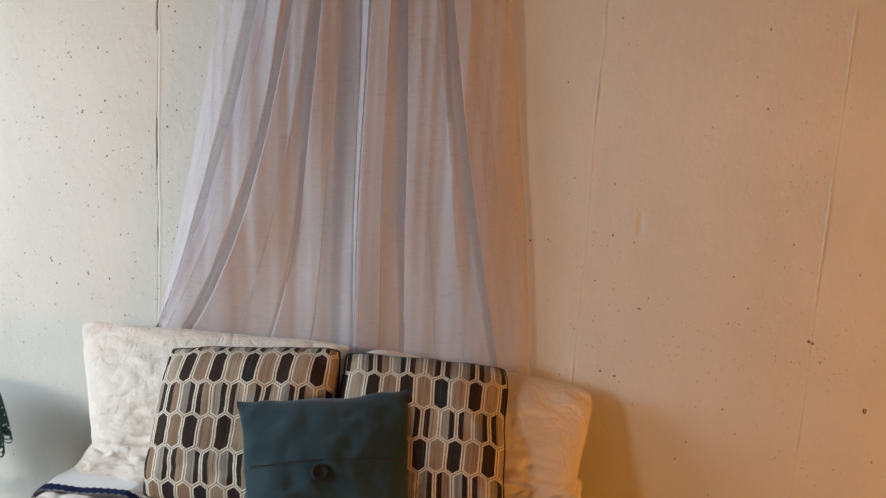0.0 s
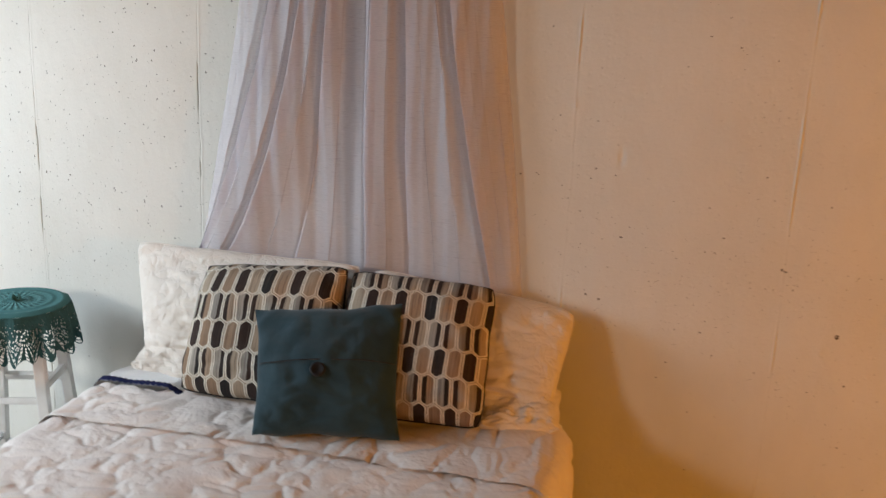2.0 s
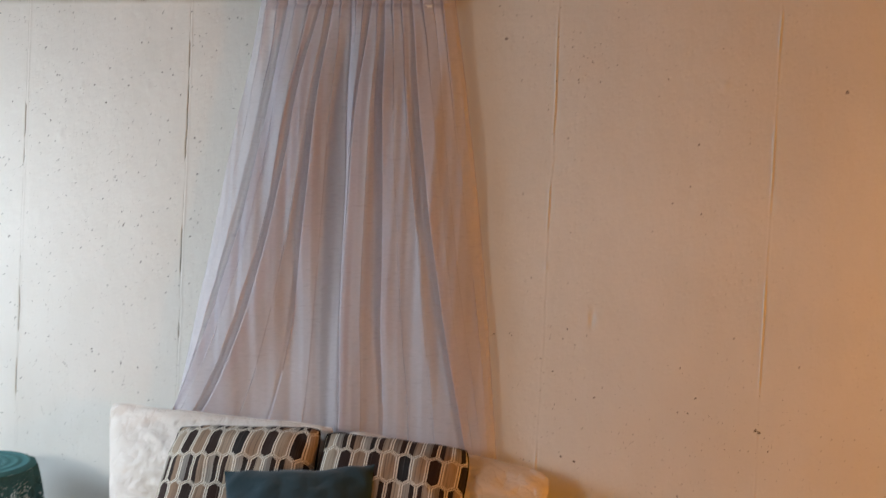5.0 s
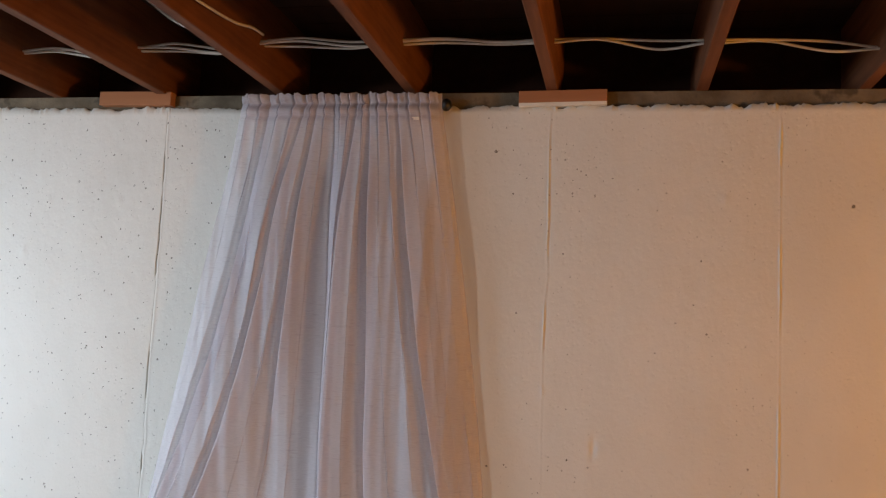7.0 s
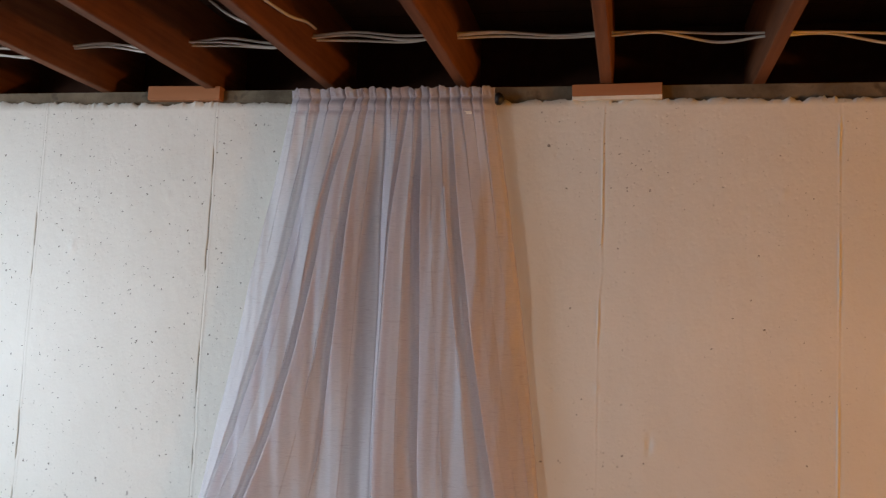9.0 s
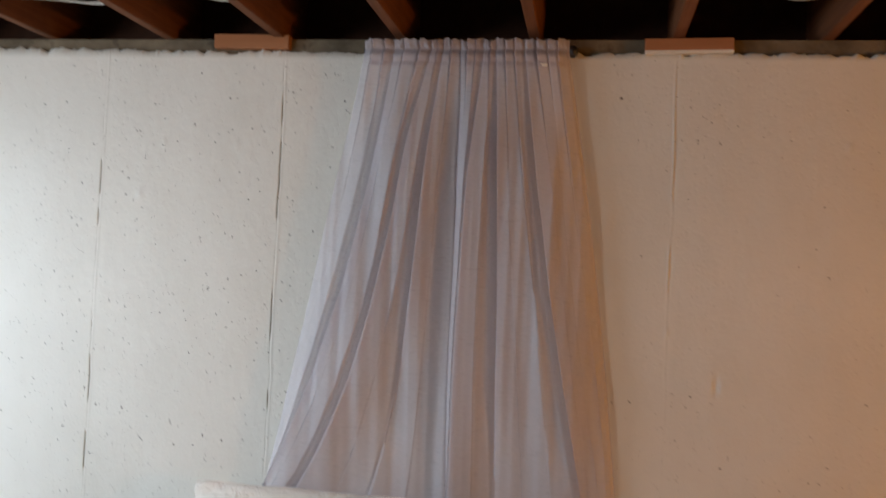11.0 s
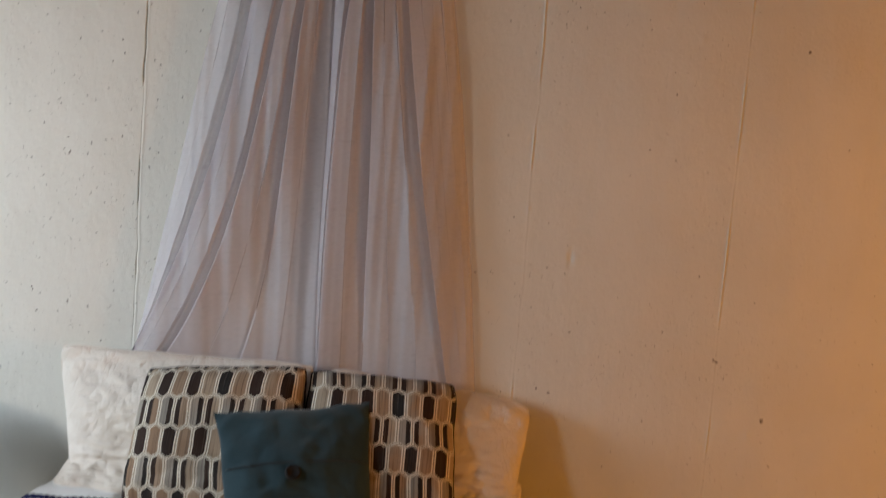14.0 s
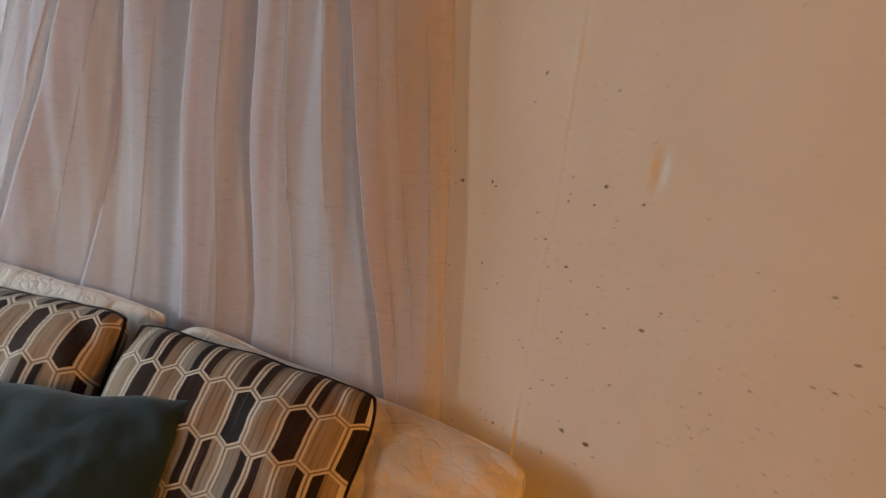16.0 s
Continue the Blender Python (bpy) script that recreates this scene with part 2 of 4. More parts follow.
def lace():
    """Openwork: a dense collar, a net, and a row of fans along the hem; UV in metres."""
    n = Nodes("crochet_lace")
    v = n.coords("UV")
    sep = n.node("ShaderNodeSeparateXYZ", Vector=v)
    wob = n.math("MULTIPLY", n.math("SUBTRACT", n.noise(v, 45, 2), 0.5), 0.010)
    u, w = n.math("ADD", sep.outputs[0], wob), n.math("ADD", sep.outputs[1], wob)
    FAN = 0.0597
    fu = n.math("MULTIPLY", n.math("SUBTRACT", n.math("FRACT", n.math("DIVIDE", u, FAN)), 0.5), FAN)
    fv = n.math("SUBTRACT", w, 0.088)
    rad = n.math("SQRT", n.math("ADD", n.math("MULTIPLY", fu, fu), n.math("MULTIPLY", fv, fv)))
    ang = n.math("ARCTAN2", fu, fv)
    spokes = n.math("GREATER_THAN", n.math("SINE", n.math("MULTIPLY", ang, 15.0)), 0.25)
    rings = n.math("GREATER_THAN", n.math("SINE", n.math("MULTIPLY", rad, 520.0)), -0.55)
    fan = n.math("MULTIPLY", n.math("MULTIPLY", spokes, rings), n.math("GREATER_THAN", rad, 0.010))
    cell = n.node("ShaderNodeTexVoronoi", Vector=v, Scale=115.0)
    net = n.math("LESS_THAN", cell.outputs["Distance"], n.ramp(n.math("MULTIPLY", w, 10.0), (0.18, 0.10), (0.42, 0.30), (0.85, 0.40)))
    low = n.math("GREATER_THAN", w, 0.086)
    hole = n.math("ADD", n.math("MULTIPLY", fan, low), n.math("MULTIPLY", net, n.math("SUBTRACT", 1.0, low)))
    c = n.mix(n.noise(v, 60, 3), (0.022, 0.064, 0.065), (0.050, 0.125, 0.126))
    n.done(c, 0.9, n.bump(cell.outputs["Distance"], 0.6, 0.003), 0.15)
    clear = n.node("ShaderNodeBsdfTransparent")
    mixed = n.node("ShaderNodeMixShader", Fac=hole)
    n.put(mixed.inputs[1], n.bsdf.outputs[0])
    n.put(mixed.inputs[2], clear.outputs[0])
    n.nt.links.new(mixed.outputs[0], n.out.inputs[0])
    return n.mat


def crochet_top():
    n = Nodes("crochet_top")
    v = n.coords("UV")
    sep = n.node("ShaderNodeSeparateXYZ", Vector=v)
    r = n.math("SQRT", n.math("ADD", n.math("MULTIPLY", sep.outputs[0], sep.outputs[0]), n.math("MULTIPLY", sep.outputs[1], sep.outputs[1])))
    a = n.math("ARCTAN2", sep.outputs[1], sep.outputs[0])
    ring = n.math("SINE", n.math("MULTIPLY", r, 190.0))
    spoke = n.math("SINE", n.math("MULTIPLY", a, 28.0))
    inner = n.ramp(n.math("MULTIPLY", r, 6.0), (0.1, 0.2), (0.25, 1.0), (0.55, 1.0), (0.65, 0.1))
    h = n.math("ADD", n.math("MULTIPLY", ring, 0.4), n.math("MULTIPLY", n.math("MULTIPLY", spoke, inner), 0.7))
    c = n.mix(n.ramp(h, (0.2, 0.0), (0.9, 1.0)), (0.060, 0.175, 0.18), (0.15, 0.345, 0.345))
    c = n.mix(n.math("MULTIPLY", n.noise(v, 300, 2), 0.4), c, (0.03, 0.10, 0.10))
    return n.done(c, 0.9, n.bump(h, 0.7, 0.003), 0.15)


M_WALL = painted_concrete()
M_BARE = bare_concrete()
M_JOIST = lumber("joist_lumber", (0.085, 0.029, 0.012), (0.225, 0.084, 0.033), 1)
# dark brown wood, its colour deepened to carry the shade between the joists
M_SHADED_BOARD = lumber("shaded_subfloor_boards", (0.030, 0.011, 0.006), (0.052, 0.019, 0.009), 1)
M_SHIM = lumber("shim_wood", (0.36, 0.15, 0.065), (0.46, 0.21, 0.10), 0)
M_PAINT = plain("cream_paint", (0.70, 0.65, 0.56), (0.78, 0.74, 0.66), 30, 0.6)
M_PIT = plain("bare_pit", (0.05, 0.04, 0.03), (0.13, 0.105, 0.08), 60, 0.95)
M_CABLE = plain("cable_sheath", (0.50, 0.47, 0.43), (0.62, 0.58, 0.53), 20, 0.5, 0.1)
M_BLACK = plain("black_metal", (0.010, 0.010, 0.011), (0.02, 0.02, 0.022), 30, 0.35, 0.05, spec=0.5)
M_BUTTON = plain("button_horn", (0.008, 0.008, 0.009), (0.016, 0.014, 0.014), 60, 0.6, 0.1, spec=0.3)
M_FLOOR = plain("floor_concrete", (0.19, 0.18, 0.165), (0.26, 0.25, 0.23), 3, 0.7, 0.3, 70)
M_DRYWALL = plain("room_walls", (0.25, 0.235, 0.21), (0.31, 0.29, 0.26), 2, 0.8)
M_SHEER = sheer()
M_SHAM = matelasse("sham_cotton", (0.76, 0.70, 0.63), (0.84, 0.775, 0.715), 0.40, 0.62, 46)
M_QUILT = matelasse("quilt_cotton", (0.76, 0.69, 0.655), (0.83, 0.77, 0.735), 0.10, 0.40, 64)
M_SHEET = cloth("white_sheet", (0.86, 0.86, 0.87), (0.90, 0.90, 0.91))
M_NAVY = cloth("navy_trim", (0.012, 0.016, 0.06), (0.025, 0.03, 0.10), sheen=0.0)
M_TEAL = cloth("teal_suede", (0.018, 0.042, 0.054), (0.031, 0.064, 0.079), 500, 9, 0.016, 0.88, 0.22)
M_HEX = hexagon_weave()
M_PIPING = cloth("dark_piping", (0.012, 0.010, 0.010), (0.022, 0.018, 0.017))
M_LACE = lace()
M_CROCHET = crochet_top()
M_WHITEWOOD = plain("white_stool_paint", (0.66, 0.65, 0.63), (0.76, 0.75, 0.73), 14, 0.45, 0.15, 90, 0.4)


# ---------------------------------------------------------------- mesh helpers
def mesh_object(name, verts, faces, material, parent=None, label="", smooth=True, uvs=None):
    me = bpy.data.meshes.new(name)
    me.from_pydata([tuple(map(float, v)) for v in verts], [], faces)
    me.update()
    if smooth:
        me.polygons.foreach_set("use_smooth", [True] * len(me.polygons))
    if uvs is not None:
        layer = me.uv_layers.new(name="UVMap")
        idx = np.empty(len(me.loops), dtype=np.int32)
        me.loops.foreach_get("vertex_index", idx)
        layer.data.foreach_set("uv", np.asarray(uvs, dtype=np.float32)[idx].ravel())
    me.materials.append(material)
    ob = new(name, me)
    if parent is not None:
        ob.parent = parent
    if label:
        tagged(ob, label)
    return ob


def part(name, bm, material, parent=None, label="", smooth=False):
    me = bpy.data.meshes.new(name)
    bm.to_mesh(me)
    bm.free()
    if smooth:
        me.polygons.foreach_set("use_smooth", [True] * len(me.polygons))
    me.materials.append(material)
    ob = new(name, me)
    if parent is not None:
        ob.parent = parent
    if label:
        tagged(ob, label)
    return ob


def block(lo, hi, bevel=0.0):
    bm = bmesh.new()
    bmesh.ops.create_cube(bm, size=1)
    for v in bm.verts:
        v.co = Vector([lo[i] + (v.co[i] + 0.5) * (hi[i] - lo[i]) for i in range(3)])
    if bevel:
        bmesh.ops.bevel(bm, geom=bm.edges[:], offset=bevel, segments=2, affect="EDGES", profile=0.6)
    return bm


def grid_faces(nu, nv, flip=False):
    f = []
    for j in range(nv - 1):
        for i in range(nu - 1):
            a = j * nu + i
            q = (a, a + 1, a + nu + 1, a + nu)
            f.append(q[::-1] if flip else q)
    return f


def tube(name, points, radius, material, parent=None, label="", closed=False, seg=8):
    """A round tube along a line of points."""
    pts = [Vector(p) for p in points]
    n = len(pts)
    verts, faces = [], []
    up = Vector((0.13, 0.31, 0.94)).normalized()
    for i, p in enumerate(pts):
        a = pts[i - 1] if (i or closed) else p
        b = pts[(i + 1) % n] if (i < n - 1 or closed) else p
        d = (b - a).normalized()
        s = d.cross(up)
        if s.length < 0.05:
            s = d.cross(Vector((1, 0, 0)))
        s.normalize()
        w = s.cross(d)
        for k in range(seg):
            t = 2 * math.pi * k / seg
            verts.append(p + radius * (math.cos(t) * s + math.sin(t) * w))
    for i in range(n if closed else n - 1):
        j = (i + 1) % n
        for k in range(seg):
            m = (k + 1) % seg
            faces.append((i * seg + k, i * seg + m, j * seg + m, j * seg + k))
    if not closed:
        faces.append(tuple(range(seg))[::-1])
        faces.append(tuple((n - 1) * seg + k for k in range(seg)))
    return mesh_object(name, verts, faces, material, parent, label)


def empty(name, at=(0, 0, 0)):
    ob = new(name)
    ob.empty_display_size = 0.1
    ob.location = at
    return ob


def under(ob, parent):
    """Parent a mesh that was built in world coordinates."""
    ob.parent = parent
    ob.matrix_parent_inverse = Matrix.Translation(parent.location).inverted()
    return ob


def ns(x, y=0.0, z=0.0):
    return noise.noise(Vector((x, y, z)))


# ---------------------------------------------------------------- setting
tagged(part("floor", block((WEST, SOUTH, -0.1), (EAST, 0.0, 0.0)), M_FLOOR), "bare grey concrete basement floor", "floor", kind="structure")

SEAMS = [(-2.62, "crack"), (-2.01, "crack"), (-1.40, "crack"), (-0.785, "crack"), (-0.175, "ridge"), (0.43, "ridge"), (1.063, "ridge"), (1.67, "ridge"), (2.28, "ridge")]


def wall_relief(x, z):
    """How far the painted face stands behind its plane (m, + is back)."""
    y = 0.0035 * ns(x * 1.3, 3.1, z * 0.9) + 0.0012 * ns(x * 7, 9.0, z * 5)
    for k, (sx, kind) in enumerate(SEAMS):
        d = x - sx
        if abs(d) > 0.03:
            continue
        wob = 0.0050 * ns(k * 5.1, z * 3.0) + 0.0055 * ns(k * 2.7, z * 13.0) * max(0.0, min(1.0, 0.2 + 2 * ns(k, z * 2)))
        d -= wob
        on = 0.7 * ns(k * 3.3 + 1, z * 3.4) + 0.55 * ns(k * 7.7, z * 13)
        if kind == "crack":
            lip = max(0.0, min(1.0, 0.04 + 2.6 * on))
            y += 0.019 * lip * math.exp(-(d / 0.0014) ** 2) - 0.0012 * math.exp(-((d - 0.006) / 0.004) ** 2)
            y += 0.0012 * (1 if d > 0 else 0) * math.exp(-abs(d) / 0.012)
        else:
            lip = max(0.16, min(1.0, 0.52 + 2.2 * on))
            lip *= max(0.6, min(1.0, (z - 0.85) / 0.6))
            y -= 0.0027 * lip * math.exp(-(d / 0.0024) ** 2)
            y += 0.0019 * lip * math.exp(-((d - 0.0065) / 0.0026) ** 2)
    # a thumb-sized dent with a soft lip, and some knobs
    y += 0.0042 * math.exp(-((x - 0.577) / 0.008) ** 2 - ((z - 1.328) / 0.022) ** 2)
    y -= 0.0009 * math.exp(-((x - 0.597) / 0.010) ** 2 - ((z - 1.318) / 0.016) ** 2)
    for bx, bz, s in ((0.432, 1.475, 0.006), (-1.258, 1.832, 0.012), (0.92, 2.03, 0.009), (-0.93, 2.0, 0.008), (1.19, 0.80, 0.008), (-1.18, 2.0, 0.01)):
        y -= 0.004 * math.exp(-((x - bx) ** 2 + (z - bz) ** 2) / s ** 2)
    return y


def painted_face():
    xs = list(np.concatenate([np.arange(-2.2, -1.7, 0.012), np.arange(-1.7, 1.6, 0.0065), np.arange(1.6, 2.4, 0.012)]))
    for sx, _ in SEAMS:
        xs += [sx + d for d in np.arange(-0.016, 0.0161, 0.0011)]
    xs += list(np.arange(0.55, 0.63, 0.005)) + list(np.arange(-1.29, -1.22, 0.006))
    xs += [WEST, -2.7, -2.4, 2.6, 3.0, 3.5, EAST]
    xs = sorted(set(round(float(x), 5) for x in xs))
    zs = list(np.arange(0.0, 2.2801, 0.012))
    nu, top = len(xs), len(zs)
    verts = [(x, wall_relief(x, z), z) for z in zs for x in xs]
    # ragged upper edge of the paint, turned back into the wall
    for x in xs:
        e = 2.302 + 0.007 * ns(x * 6, 1.7) + 0.009 * ns(x * 38, 4.0) - 0.014 * max(0, ns(x * 15, 8.8)) + 0.007 * ns(x * 110, 6.0)
        e += 0.008 * max(0.0, -x - 0.6)
        verts.append((x, wall_relief(x, 2.28) - 0.001 + 0.002 * ns(x * 40, 2), e))
    for x in xs:
        verts.append((x, 0.03, verts[-nu][2] + 0.002))
    return mesh_object("wall_north", verts, grid_faces(nu, top + 2), M_WALL)


wall_n = tagged(painted_face(), "white painted poured concrete basement wall with form seams", "wall", kind="structure")
tagged(part("wall_top", block((WEST, 0.012, -0.1), (EAST, 0.25, SILL)), M_BARE), "bare grey-brown concrete edge along the wall's top", "wall", kind="structure")
part("paint_lip", block((WEST, 0.006, 2.2), (EAST, 0.0119, 2.29)), M_BARE, wall_n)


def pits():
    """Dark unpainted air holes, scattered and in clusters."""
    rng = random.Random(11)
    spots = [(1.25, 2.016, 3.6), (0.273, 2.165, 3.4), (1.232, 0.855, 4.2), (1.058, 1.038, 3.2), (1.068, 1.034, 4), (0.281, 1.261, 2.6), (0.546, 0.894, 3.6), (0.505, 0.905, 2.6), (0.595, 1.092, 3.0), (0.112, 0.942, 3.0), (-0.86, 0.66, 4.0)]
    for _ in range(34):
        cx, cz = rng.uniform(-1.9, 1.9), rng.uniform(0.3, 2.25)
        for _ in range(rng.randint(3, 9)):
            spots.append((cx + rng.gauss(0, 0.12), cz + rng.gauss(0, 0.07), rng.uniform(0.7, 1.9)))
    for _ in range(170):
        spots.append((rng.uniform(-2.2, 2.2), rng.uniform(0.2, 2.27), rng.uniform(0.7, 2.0)))
    for _ in range(42):
        spots.append((0.55 + rng.gauss(0, 0.25), 1.0 + rng.gauss(0, 0.12), rng.uniform(0.5, 1.2)))
    for _ in range(150):
        spots.append((0.88 + rng.gauss(0, 0.22), 0.93 + rng.gauss(0, 0.15), rng.uniform(0.35, 0.85)))
    for _ in range(90):
        spots.append((rng.uniform(-1.7, -0.52), rng.uniform(0.9, 2.27), rng.uniform(1.3, 2.2)))
    for _ in range(1100):
        spots.append((rng.uniform(-2.0, -0.50), rng.uniform(0.7, 2.27), 0.45 + 1.7 * rng.random() ** 4))
    verts, faces = [], []
    for x, z, r in spots:
        b = len(verts)
        tall = rng.uniform(0.6, 1.3)
        y = wall_relief(x, z)
        for k in range(8):
            q = r * 0.0014 * rng.uniform(0.65, 1.25)
            t = k * math.pi / 4
            verts.append((x + q * math.cos(t), y - 0.0009, z + q * tall * math.sin(t)))
        verts.append((x, y + 0.0005, z))
        faces += [(b + k, b + (k + 1) % 8, b + 8) for k in range(8)]
    return mesh_object("air_hole", verts, faces, M_PIT, wall_n, "small dark air holes in the paint")


tagged(pits(), kind="stuff")

# plain walls that close the room; the south one has the window's opening
tagged(part("wall_east", block((EAST, SOUTH, 0), (EAST + 0.15, 0.25, 2.62)), M_DRYWALL), "plain pale wall closing the room", "wall", kind="structure")


def wall_south():
    bm = bmesh.new()
    for lo, hi in (((WEST, 0), (-2.83, 2.62)), ((-2.17, 0), (EAST, 2.62)), ((-2.83, 0), (-2.17, 1.38)), ((-2.83, 2.02), (-2.17, 2.62))):
        piece = block((lo[0], SOUTH - 0.15, lo[1]), (hi[0], SOUTH, hi[1]))
        me = bpy.data.meshes.new("piece")
        piece.to_mesh(me)
        piece.free()
        bm.from_mesh(me)
        bpy.data.meshes.remove(me)
    return part("wall_south", bm, M_DRYWALL)


def wall_west():
    bm = bmesh.new()
    for lo, hi in (((SOUTH, 0), (-1.95, 2.62)), ((-0.55, 0), (0.25, 2.62)), ((-1.95, 0), (-0.55, 1.38)), ((-1.95, 2.2), (-0.55, 2.62))):
        piece = block((WEST - 0.15, lo[0], lo[1]), (WEST, hi[0], hi[1]))
        me = bpy.data.meshes.new("piece")
        piece.to_mesh(me)
        piece.free()
        bm.from_mesh(me)
        bpy.data.meshes.remove(me)
    return part("wall_west", bm, M_DRYWALL)


tagged(wall_west(), "plain pale wall with a wide window opening", "wall", kind="structure")
tagged(wall_south(), "plain pale wall with a small window opening", "wall", kind="structure")

# ceiling: boards of the floor above, on joists that rest on the wall
JOIST_X = [-2.84, -2.43, -2.02, -1.61, -1.19, -0.805, -0.410, 0.008, 0.432, 0.853, 1.283, 1.70, 2.12, 2.54, 2.96, 3.38, 3.80]
JOIST_H = 0.235


def ceiling_boards():
    bm = bmesh.new()
    rng = random.Random(5)
    y = SOUTH
    while y < 0.25:
        piece = block((WEST, y + 0.002, SILL + JOIST_H), (EAST, y + 0.138, SILL + JOIST_H + 0.02 + rng.uniform(0, 0.002)))
        me = bpy.data.meshes.new("piece")
        piece.to_mesh(me)
        piece.free()
        bm.from_mesh(me)
        bpy.data.meshes.remove(me)
        y += 0.14
    top = block((WEST, SOUTH, SILL + JOIST_H + 0.021), (EAST, 0.25, SILL + JOIST_H + 0.04))
    me = bpy.data.meshes.new("piece")
    top.to_mesh(me)
    top.free()
    bm.from_mesh(me)
    bpy.data.meshes.remove(me)
    return part("ceiling", bm, M_SHADED_BOARD)


tagged(ceiling_boards(), "dark brown subfloor boards above open joists, colour deepened for the unlit bays", "ceiling", kind="structure")
# takes the boards' shade-deepened colour, to keep the bays' ends black
tagged(part("rim_joist", block((WEST, 0.20, SILL), (EAST, 0.245, SILL + JOIST_H)), M_SHADED_BOARD), "dark brown rim joist on the wall's top, colour deepened for shade", "beam", kind="structure")


def joist_mesh():
    nv = 60
    verts, faces = [], []
    ring = [(-0.017, 0.003), (-0.0145, 0.0), (0.0145, 0.0), (0.017, 0.003), (0.017, JOIST_H), (-0.017, JOIST_H)]
    for j in range(nv + 1):
        y = SOUTH + (0.2 - SOUTH) * j / nv
        for x, z in ring:
            verts.append((x + 0.0012 * ns(y * 2, x * 90), y, z + 0.0012 * ns(y * 3, 5)))
    for j in range(nv):
        for k in range(6):
            m = (k + 1) % 6
            faces.append((j * 6 + k, (j + 1) * 6 + k, (j + 1) * 6 + m, j * 6 + m))
    faces += [(0, 1, 2, 3, 4, 5), tuple(nv * 6 + k for k in (5, 4, 3, 2, 1, 0))]
    return verts, faces


jv, jf = joist_mesh()
first = None
for x in JOIST_X:
    if first is None:
        first = mesh_object("ceiling_joist", jv, jf, M_JOIST, smooth=False)
        ob = first
    else:
        ob = new("ceiling_joist", first.data)
    ob.location = (x, 0, SILL)
    tagged(ob, "reddish-brown rough wooden ceiling joist resting on the wall", "joist", "ceiling joists")


def shim(x0, x1, z0, z1, tilt, painted):
    cx = (x0 + x1) / 2
    ob = empty("wood_block", (cx, -0.002, z0))
    ob.rotation_euler = (0, radians(tilt), 0)
    w = (x1 - x0) / 2
    part("block_body", block((-w, -0.016, 0.010 if painted else 0), (w, 0.02, z1 - z0), 0.0015), M_SHIM, ob)
    if painted:
        part("painted_edge", block((-w, -0.0165, 0.0), (w, 0.02, 0.0098), 0.001), M_PAINT, ob, "cream painted lower edge")
    return tagged(ob, "orange-brown wooden block wedged on the wall's top" + (" with cream painted edge" if painted else ""), "wood block", "wood blocks")


shim(-1.020, -0.770, 2.310, 2.354, 0.6, False)
shim(0.337, 0.590, 2.298, 2.343, -0.9, True)


def cable(points, radius=0.0036, label="off-white electrical cable strung through the ceiling joists"):
    """A sagging cable through the given points."""
    pts = []
    P = [Vector(p) for p in points]
    P = [2 * P[0] - P[1]] + P + [2 * P[-1] - P[-2]]
    for i in range(1, len(P) - 2):
        for s in range(8):
            t = s / 8
            a, b, c, d = P[i - 1:i + 3]
            pts.append(0.5 * ((2 * b) + (c - a) * t + (2 * a - 5 * b + 4 * c - d) * t * t + (3 * b - a - 3 * c + d) * t ** 3))
    pts.append(P[-2])
    return tagged(tube("cable", pts, radius, M_CABLE), label, "cable", "ceiling cables")


def run(dy, dz, sag, seed, last=13):
    rng = random.Random(seed)
    pts = []
    for x in JOIST_X[2:last]:
        y = -0.19 + 0.02 * rng.uniform(-1, 1) + dy
        h = 2.437 + dz - 0.034 * max(0.0, x - 0.1) - 0.012 * max(0.0, -x - 0.7)
        pts.append((x - 0.02, y, h))
        pts.append((x + 0.02, y, h))
        pts.append((x + 0.14, y + rng.uniform(-0.015, 0.015), h + rng.uniform(-0.5, 0.6) * sag))
        pts.append((x + 0.29, y + rng.uniform(-0.015, 0.015), h - 0.004 - rng.uniform(0.2, 1.1) * sag))
    return cable(pts)


run(0.0, 0.004, 0.014, 1)
run(-0.006, -0.005, 0.020, 2)
run(0.008, 0.0, 0.018, 9, 8)
cable([(-0.81, -0.40, 2.575), (-0.73, -0.402, 2.545), (-0.65, -0.405, 2.50), (-0.56, -0.41, 2.435), (-0.487, -0.412, 2.402), (-0.43, -0.41, 2.392)], 0.0038, "off-white electrical cable dropping to a ceiling joist")
cable([(-0.386, -1.1, 2.41), (-0.385, -0.80, 2.398), (-0.384, -0.62, 2.403), (-0.382, -0.42, 2.422), (-0.380, -0.30, 2.448), (-0.384, -0.215, 2.458)], 0.004, "off-white electrical cable stapled along a ceiling joist")

# ---------------------------------------------------------------- curtain on its rod
ROD_Z = 2.297
rod = empty("curtain_rod", (-0.2, -0.034, ROD_Z))
pole = under(tube("pole", [(-0.515, -0.034, ROD_Z), (-0.2, -0.034, ROD_Z), (0.118, -0.034, ROD_Z)], 0.008, M_BLACK), rod)


def finial(x):
    bm = bmesh.new()
    bmesh.ops.create_uvsphere(bm, u_segments=16, v_segments=10, radius=0.019)
    for v in bm.verts:
        v.co.x *= 0.8
        v.co += Vector((x, -0.034, ROD_Z))
    return part("finial", bm, M_BLACK, smooth=True)


finial(0.125).parent = pole
under(tube("bracket", [(0.128, -0.002, ROD_Z + 0.012), (0.131, -0.02, ROD_Z + 0.012), (0.131, -0.034, ROD_Z + 0.006)], 0.006, M_BLACK), rod)
under(tube("bracket", [(-0.50, -0.002, ROD_Z), (-0.50, -0.02, ROD_Z), (-0.50, -0.034, ROD_Z)], 0.006, M_BLACK), rod)
